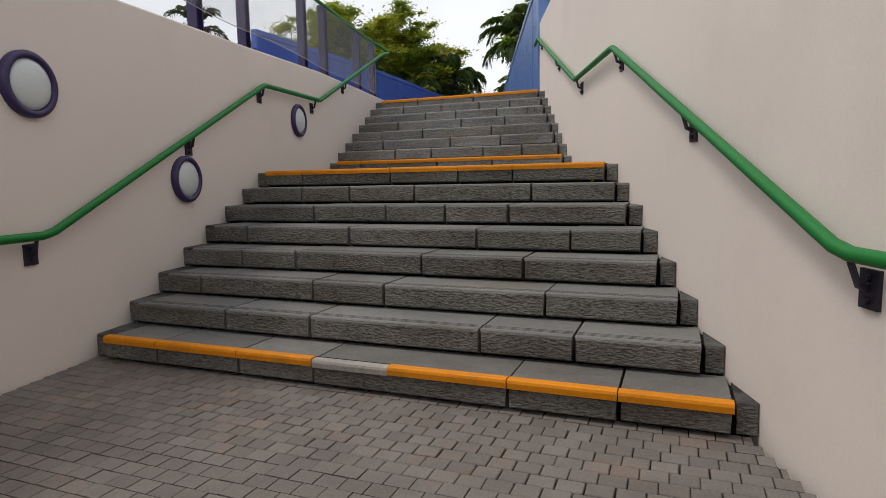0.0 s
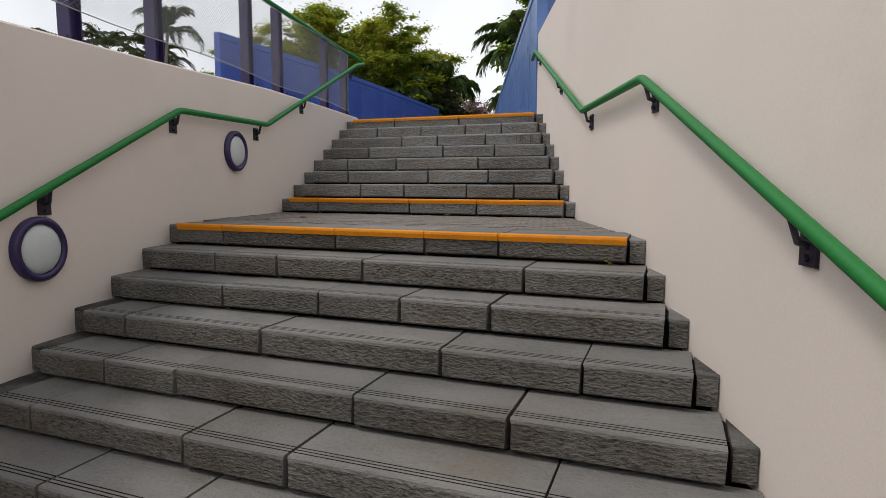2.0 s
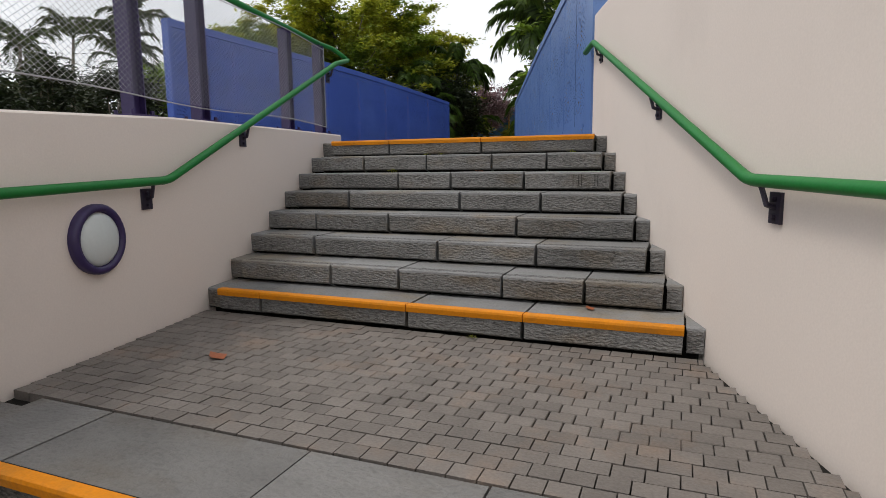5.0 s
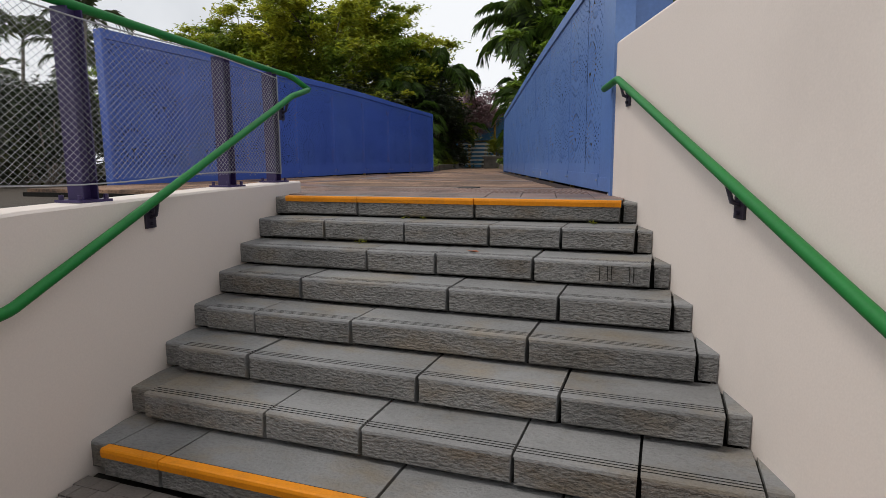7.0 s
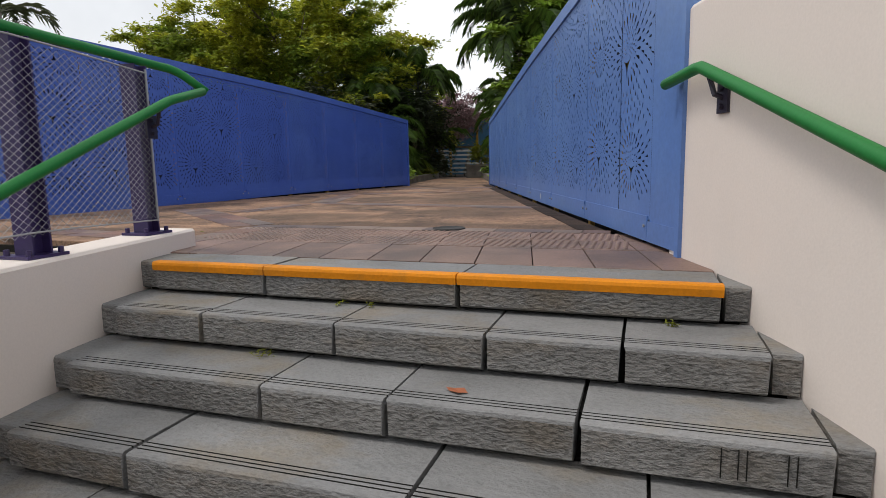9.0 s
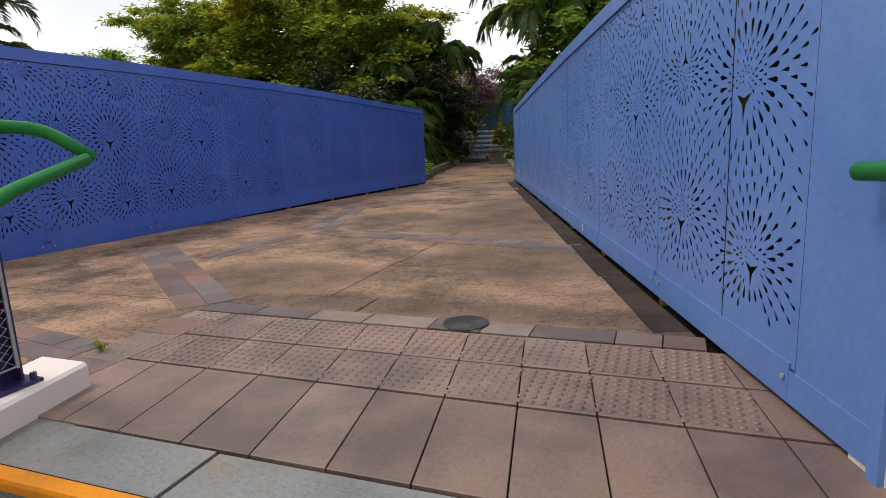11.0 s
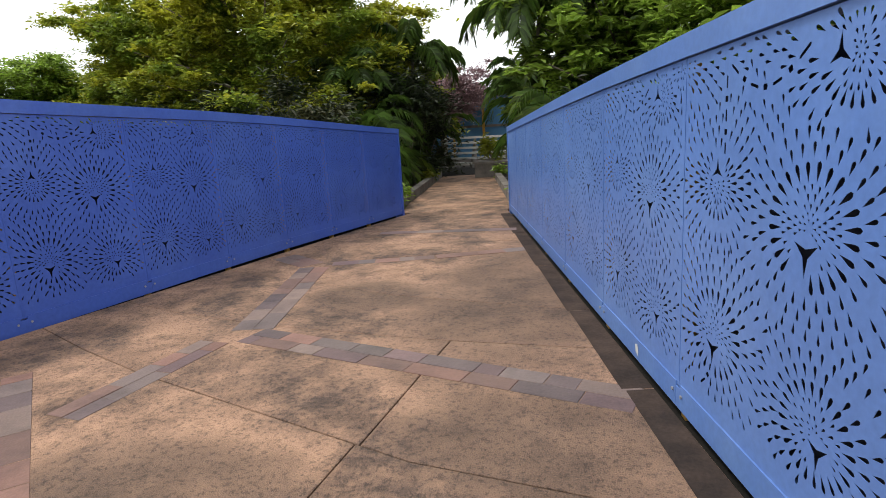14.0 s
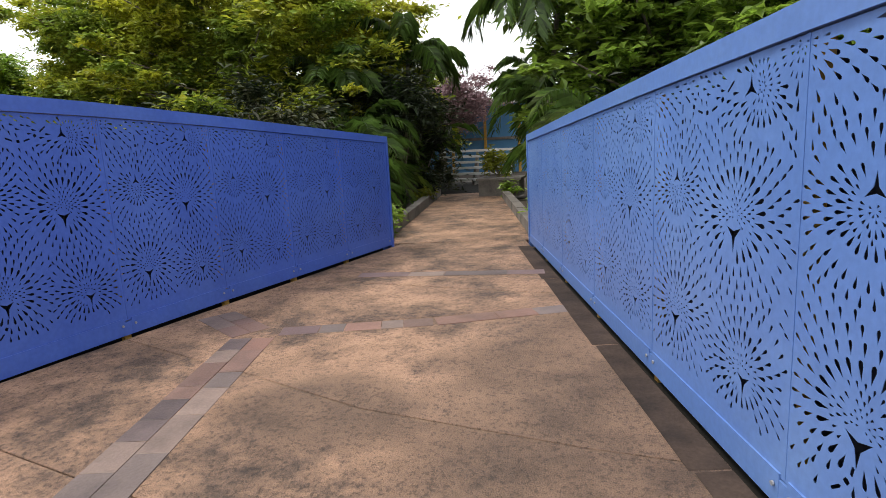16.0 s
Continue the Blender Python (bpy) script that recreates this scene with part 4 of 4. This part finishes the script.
def frond_into(b, base, yaw, pitch, length, droop, leaf_len, pairs, rng, width=0.028, hang=0.3):
    """A feather palm frond: arching midrib with leaflets in pairs."""
    d = Vector((math.cos(yaw), math.sin(yaw), 0))
    p = Vector(base)
    el = pitch
    pts = [p.copy()]
    seg = length / 8
    for k in range(8):
        p = p + (d * math.cos(el) + Vector((0, 0, math.sin(el)))) * seg
        pts.append(p.copy())
        el -= droop / 8 * (0.5 + k / 5)
    b.tube(pts, 0.014, 4, [0.016 - 0.0015 * k for k in range(9)], cap=False)
    side = Vector((-d.y, d.x, 0))
    for k in range(pairs):
        f = 0.16 + 0.84 * k / pairs
        i = min(7, int(f * 8))
        q = pts[i].lerp(pts[i + 1], f * 8 - i)
        tan = (pts[i + 1] - pts[i]).normalized()
        ln = leaf_len * (0.55 + 0.75 * math.sin(math.pi * min(1, 0.12 + f * 0.88))) * rng.uniform(0.85, 1.1)
        for s in (-1, 1):
            out = (side * s + tan * 0.75 + Vector((0, 0, rng.uniform(-0.1, 0.35)))).normalized()
            mid = q + out * ln * 0.5
            tip = q + out * ln + Vector((0, 0, -ln * hang * rng.uniform(0.5, 1.5)))
            wv = tan * width * 0.5
            n = len(b.v)
            b.v += [tuple(q), tuple(mid + wv), tuple(tip), tuple(mid - wv)]
            b.f += [(n, n + 1, n + 2), (n, n + 2, n + 3)]


def palm_clump(at, height, fronds, length, label, seed, mat=FROND, leaf=0.34, pairs=26, stems=6, spread=0.35, droop=1.5, width=0.05, hang=0.35):
    """A clump of slender stems, each with arching feather fronds."""
    rng = random.Random(seed)
    owner = thing("palm", label, "palm", at=at)
    st, cr = Build(), Build()
    tops = []
    for s in range(stems):
        a = 2 * math.pi * s / stems + rng.random()
        r0 = spread * rng.uniform(0.2, 1.0)
        h = height * rng.uniform(0.15, 1.0) if stems > 1 else height
        foot = Vector((math.cos(a) * r0, math.sin(a) * r0, -0.05)) if stems > 1 else Vector((0, 0, -0.05))
        top = foot + Vector((math.cos(a) * h * 0.12, math.sin(a) * h * 0.12, h))
        rad = 0.035 if stems > 1 else 0.06
        st.tube([foot, foot.lerp(top, 0.5) + Vector((0.02, 0, 0)), top], rad, 7, [rad * 1.2, rad, rad * 0.8])
        tops.append((top, a))
    for k in range(fronds):
        top, a = tops[k % len(tops)]
        yaw = a + rng.uniform(-1.6, 1.6) if stems > 1 else 2 * math.pi * k / fronds + rng.uniform(-.2, .2)
        frond_into(cr, top, yaw, rng.uniform(0.35, 1.35), length * rng.uniform(0.75, 1.1), droop * rng.uniform(0.8, 1.25), leaf, pairs, rng, width, hang)
    put("trunk", st.mesh("trunk", PALM_BARK, True), owner)
    put("crown", cr.mesh("crown", mat), owner)
    return owner


def shrub(at, clumps, leaf, mat, label, seed, per=700, broad=0.4):
    owner = thing("shrub", label, "shrub", at=at)
    b = Build()
    rng = random.Random(seed)
    for cx, cy, cz, ra, rz in clumps[:6]:
        b.tube([(0, 0, -0.05), (cx * 0.6, cy * 0.6, cz * 0.5), (cx, cy, cz)], 0.02, 5, [0.03, 0.02, 0.008])
    put("stems", b.mesh("stems", BARK), owner)
    put("foliage", leaf_cloud("foliage", clumps, per, leaf, mat, seed, broad=broad), owner)
    return owner


GZ = 2.70
tree((-15.4, 28.2, GZ), 7.4, 5.4, 8, 0.19, LEAF, "wide green rain tree with layered yellow-green crown behind the screen", 11, per=850, trunk=0.2, clump=(0.3, 0.75), low=0.22, deep=0.7)
tree((-20.3, 29.0, GZ), 6.7, 3.0, 7, 0.19, LEAF, "green tree with loose layered crown behind the screen", 12, per=850, low=0.22, clump=(0.3, 0.7))
tree((-12.9, 31.0, GZ), 5.9, 2.3, 5, 0.19, LEAF, "green tree with dense crown behind the screen", 13, per=850, low=0.2, clump=(0.3, 0.65))
tree((-25.1, 27.6, GZ), 4.9, 2.0, 5, 0.18, LEAF_BROAD, "small yellow-green tree beyond the screen", 20, per=450, low=0.2, clump=(0.3, 0.7))
tree((-23.5, 29.5, GZ), 4.6, 2.4, 4, 0.18, LEAF, "low yellow-green tree beyond the screen", 19, per=900, low=0.2, clump=(0.3, 0.7))
tree((-4.2, 27.5, GZ), 7.4, 2.8, 6, 0.27, LEAF_BROAD, "broad-leaved green tree behind the screen", 14, per=330, low=0.2, clump=(0.3, 0.65))
tree((-1.2, 24.5, GZ), 7.2, 2.8, 6, 0.27, LEAF_BROAD, "broad-leaved green tree with yellow tips", 15, per=330, low=0.2, clump=(0.3, 0.65))
tree((0.8, 21.2, GZ), 6.6, 2.8, 6, 0.27, LEAF_BROAD, "broad-leaved green tree with a full crown behind the screen", 17, per=330, low=0.2, clump=(0.3, 0.65))
tree((-4.9, 31.6, GZ), 7.6, 2.0, 6, 0.22, LEAF_BROAD, "tall dark green tree beside the path", 16, per=520, low=0.15, clump=(0.45, 0.8))
k = 0
for x, y, h, nf, ln in ((-10.3, 23.8, 1.5, 20, 1.6), (-10.9, 25.6, 2.1, 22, 1.7), (-11.5, 27.2, 2.5, 22, 1.8), (-11.7, 29.2, 2.8, 22, 1.9), (-12.0, 25.6, 2.0, 20, 1.8), (-12.8, 28.0, 1.9, 20, 1.9), (-11.5, 31.2, 3.0, 20, 1.9),
                        (-5.1, 23.6, 1.7, 18, 1.6), (-5.5, 25.2, 2.4, 20, 1.7), (-6.2, 26.8, 2.8, 22, 1.7), (-6.6, 28.6, 3.0, 22, 1.8), (-5.8, 29.6, 3.2, 20, 1.9), (-7.0, 30.8, 2.6, 20, 1.7)):
    k += 1
    palm_clump((x, y, GZ), h, nf, ln, "clump of dark green feather palms beside the path", 40 + k, leaf=0.40, pairs=19, width=0.032, droop=2.0, hang=0.45)
palm_clump((-6.95, 27.0, GZ), 4.5, 26, 3.0, "tall feather palm with drooping fronds", 60, stems=1, leaf=0.40, pairs=48, droop=2.0, width=0.035, hang=0.7)
palm_clump((-11.3, 29.4, GZ), 3.8, 18, 2.2, "feather palm with arching fronds", 61, stems=1, leaf=0.38, pairs=32, droop=1.9, width=0.05, hang=0.8)
palm_clump((-12.4, 27.4, GZ), 2.9, 18, 2.0, "feather palm with broad arching fronds", 62, stems=1, leaf=0.42, pairs=32, droop=1.8, width=0.06, hang=0.5)
# palms far behind the fence
for q, (x, y, h) in enumerate(((-23, 20.2, 4.6), (-21.2, 20.8, 3.7), (-17.6, 18.2, 4.4), (-18.6, 18.6, 3.6), (-26, 21, 3.8), (-24.5, 23.5, 3.1), (-28, 19, 4.8), (-29.5, 23, 3.2), (-22.3, 17.8, 3.9), (-25.3, 17.0, 4.4))):
    palm_clump((x, y, GZ), h, 13, 1.55, "slender pale palm with ringed trunk", 80 + q, FROND_FAR, 0.3, 20, stems=1, droop=1.9, width=0.035)
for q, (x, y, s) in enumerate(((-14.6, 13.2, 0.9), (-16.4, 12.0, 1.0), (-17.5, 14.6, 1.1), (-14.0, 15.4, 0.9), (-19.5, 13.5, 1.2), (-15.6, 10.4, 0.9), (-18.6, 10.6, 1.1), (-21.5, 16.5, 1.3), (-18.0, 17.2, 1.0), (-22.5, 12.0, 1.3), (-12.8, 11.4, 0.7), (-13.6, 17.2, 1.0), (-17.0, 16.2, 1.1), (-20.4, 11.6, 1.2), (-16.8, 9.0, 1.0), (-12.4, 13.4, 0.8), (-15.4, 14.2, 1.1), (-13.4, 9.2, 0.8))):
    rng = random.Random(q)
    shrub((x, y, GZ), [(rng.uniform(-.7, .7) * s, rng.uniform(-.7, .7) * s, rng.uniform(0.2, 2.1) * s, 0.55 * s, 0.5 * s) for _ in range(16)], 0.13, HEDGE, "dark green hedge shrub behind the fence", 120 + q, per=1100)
# dense shrubs that fill the beds beside the path; near-black leaves paint deep shade
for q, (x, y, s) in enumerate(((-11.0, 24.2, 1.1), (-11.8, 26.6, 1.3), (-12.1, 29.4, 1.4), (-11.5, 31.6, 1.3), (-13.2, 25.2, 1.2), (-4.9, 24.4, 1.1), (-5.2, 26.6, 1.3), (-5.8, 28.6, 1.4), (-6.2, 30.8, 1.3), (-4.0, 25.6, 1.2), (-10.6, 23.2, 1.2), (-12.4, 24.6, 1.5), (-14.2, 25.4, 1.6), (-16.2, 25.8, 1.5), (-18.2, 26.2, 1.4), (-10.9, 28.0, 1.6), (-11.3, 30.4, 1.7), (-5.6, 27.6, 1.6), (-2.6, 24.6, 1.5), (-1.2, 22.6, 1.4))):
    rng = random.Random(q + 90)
    shrub((x, y, GZ), [(rng.uniform(-.6, .6) * s, rng.uniform(-.6, .6) * s, rng.uniform(0.2, 1.9) * s, 0.5 * s, 0.45 * s) for _ in range(16)], 0.22, HEDGE, "dense shrub beside the path, leaves near-black for deep shade", 220 + q, per=420, broad=0.3)
# low plants along the beds
for q, (x, y, s, m) in enumerate(((-8.85, 22.7, 0.5, LEAF_BROAD), (-9.0, 23.5, 0.42, LEAF_BROAD), (-9.9, 27.6, 0.40, YELLOW_LEAF), (-10.2, 29.0, 0.35, YELLOW_LEAF), (-6.1, 22.9, 0.45, YELLOW_LEAF), (-6.5, 24.2, 0.4, LEAF_BROAD), (-7.9, 28.6, 0.45, LEAF_BROAD))):
    rng = random.Random(q + 50)
    shrub((x, y, TOP + 0.02), [(rng.uniform(-.4, .4) * s, rng.uniform(-.4, .4) * s, rng.uniform(0.15, 0.7) * s, 0.42 * s, 0.36 * s) for _ in range(8)], 0.15, m, "low leafy plant in the bed beside the path", 150 + q, per=900)

# ---- bed kerbs, planter, benches and distance ----
def kerb(p, q, label):
    p, q = Vector(p), Vector(q)
    d = (q - p).normalized()
    s = Vector((-d.y, d.x)) * 0.09
    owner = thing("kerb", label, "kerb", "bed kerbs", kind="structure")
    n = max(1, int((q - p).length / 0.9))
    for k in range(n):
        a, b_ = p.lerp(q, k / n) + d * 0.005, p.lerp(q, (k + 1) / n) - d * 0.005
        b = Build()
        b.prism([tuple(a - s), tuple(b_ - s), tuple(b_ + s), tuple(a + s)], 2.68, 2.98 + random.uniform(-.008, .008))
        put("kerb_stone", b.mesh("kerb_stone", KERB), owner)


kerb((-8.60, 22.0), (-10.3, 29.8), "dark weathered concrete kerb of the plant bed")
kerb((-6.1, 22.2), (-8.05, 28.6), "dark weathered concrete kerb of the plant bed")
pl = thing("planter", "grey concrete planter box beside the path", "planter", at=(-8.3, 29.3, TOP))
b = Build()
b.box(-0.55, 0.55, -0.35, 0.35, 0.0, 0.42)
put("box", b.mesh("box", KERB), pl)
b = Build()
b.box(-0.60, 0.60, -0.40, 0.40, 0.42, 0.48)
put("coping", b.mesh("coping", KERB), pl)
rng = random.Random(3)
shrub((-8.3, 29.3, TOP + 0.46), [(rng.uniform(-.4, .4), rng.uniform(-.2, .2), rng.uniform(0.15, 0.7), 0.3, 0.28) for _ in range(8)], 0.26, YELLOW_LEAF, "spiky yellow-green plant in the planter", 170, per=900, broad=0.16)
bench = thing("slatted_bench", "tiered white slatted timber seating", "bench", at=(-10.2, 33.2, 2.75))
for k in range(6):
    b = Build()
    b.box(-1.3, 1.3, 0.12 * k, 0.12 * k + 0.10, 0.16 + 0.19 * k, 0.24 + 0.19 * k)
    put("slat", b.mesh("slat", WHITE), bench)
for x in (-1.2, 0.0, 1.2):
    b = Build()
    b.prism([(x - 0.04, 0.05), (x + 0.04, 0.05), (x + 0.04, 0.75), (x - 0.04, 0.75)], -0.05, [0.14, 0.14, 1.1, 1.1])
    put("support", b.mesh("support", KERB), bench)
house = thing("pavilion", "low blue-walled pavilion behind the trees", "building", at=(-12.5, 41, GZ))
b = Build()
b.box(-4, 4, 0, 4, 0, 3.1)
put("wall", b.mesh("wall", TEAL), house)
b = Build()
b.prism([(-4.4, -0.4), (4.4, -0.4), (4.4, 4.4), (-4.4, 4.4)], 3.1, [3.35] * 4)
put("roof", b.mesh("roof", WHITE), house)
for x in (-2.4, -0.8, 0.8, 2.4):
    b = Build()
    b.box(x - 0.06, x + 0.06, -0.06, -0.004, 0, 3.09)
    put("post", b.mesh("post", OCHRE), house)
b = Build()
b.box(-4, 4, -0.05, -0.004, 1.5, 1.62)
put("rail", b.mesh("rail", KERB), house)
tree((-13.2, 39.0, GZ), 4.3, 2.4, 4, 0.16, PINK, "pink-flowering tree with bare twiggy crown", 18, per=170, low=0.5, clump=(0.5, 0.9))
# far belt of trees closes the view
for q in range(26):
    a = radians(-35 + 9.6 * q)
    far = 62 + 9 * math.sin(q * 2.3)
    x, y = -8 + far * math.sin(a - 1.2), 10 + far * math.cos(a - 1.2)
    if y < 45 and -20 < x < 6 and y > -5:
        continue
    tree((x, y, GZ), 5.4 + 1.5 * math.sin(q * 1.7), 4.6, 3, 0.5, HEDGE, "distant dark green tree", 200 + q, per=60, low=0.2, clump=(1.2, 2.0))

# ---- small litter ----
leaf = Build()
leaf.v = [(0, -0.07, 0.004), (0.05, -0.02, 0.014), (0.03, 0.05, 0.008), (0, 0.09, 0.02), (-0.03, 0.05, 0.01), (-0.05, -0.02, 0.016), (0, 0, 0.004)]
leaf.f = [(0, 1, 6), (1, 2, 6), (2, 3, 6), (3, 4, 6), (4, 5, 6), (5, 0, 6)]
dead = tagged(put("dead_leaf", leaf.mesh("dead_leaf", DEAD_LEAF), None, "", pose(-4.0, 6.98, 1.402, 0, 0, 70)), "curled red-brown dead leaf on the paving", "leaf", "dead leaves")
for x, y, z, a in ((-2.0, step_y(9) + 0.3, 9 * RISER + 0.003, 30), (-3.3, step_y(14) + 0.15, 14 * RISER + 0.003, 80)):
    c = copy_thing(dead, pose(x, y, z, 0, 0, a))
    c.scale = (0.6, 0.6, 0.6)

# weeds in the step joints
for q, (k, u) in enumerate(((16, 0.40), (16, 0.46), (16, 0.93), (9, 0.62), (15, 0.30), (8, 0.97), (1, 0.03))):
    y = step_y(k) - 0.03
    x = stone_left(y) + (stone_right(y) - stone_left(y)) * u
    wd = thing("weed", "small green weed growing in a step joint", "weed", "weeds in the joints", at=(x, y, RISER * (k - 1)))
    put("leaves", leaf_cloud("leaves", [(0, 0, 0.015, 0.05, 0.02)], 9000, 0.03, YELLOW_LEAF, 300 + q, broad=0.25), wd)
wd = thing("weed", "small yellow-green weed in a corner of the paving", "weed", "weeds in the joints", at=(-5.98, 11.45, TOP))
put("leaves", leaf_cloud("leaves", [(0, 0, 0.03, 0.07, 0.04)], 6000, 0.06, YELLOW_LEAF, 310, broad=0.18), wd)
# scratches on a riser
for dx in (0.0, 0.05, 0.075, 0.19, 0.215):
    y = step_y(14)
    b = Build()
    x = stone_right(y) - 0.33 + dx
    b.box(x, x + 0.0035, y - 0.0075, y + 0.004, 13 * RISER + 0.05, 13 * RISER + 0.15)
    put("scratch", b.mesh("scratch", JOINT), stairs, "dark scratch on the riser")
# round cover in the slate band
b = Build()
b.tube([(0, 0, -0.02), (0, 0, 0.006)], 0.14, 28, [0.14, 0.135])
put("drain_cover", b.mesh("drain_cover", GRANITE_DARK), path, "round dark grey drain cover", Matrix.Translation((-4.15, 12.36, TOP + 0.006)))

# white paint chip on the foot of the east screen
y = 15.25
b = Build()
b.v = [(panel_right(y) - 0.012, y, 2.86), (panel_right(y + .05) - 0.012, y + 0.05, 2.88), (panel_right(y + .06) - 0.012, y + 0.06, 2.93), (panel_right(y + .02) - 0.012, y + 0.02, 2.945), (panel_right(y) - 0.012, y, 2.91)]
b.f = [(4, 3, 2, 1, 0)]
tagged(put("paint_chip", b.mesh("paint_chip", WHITE)), "white paint chip on the blue screen's foot", "paint chip")
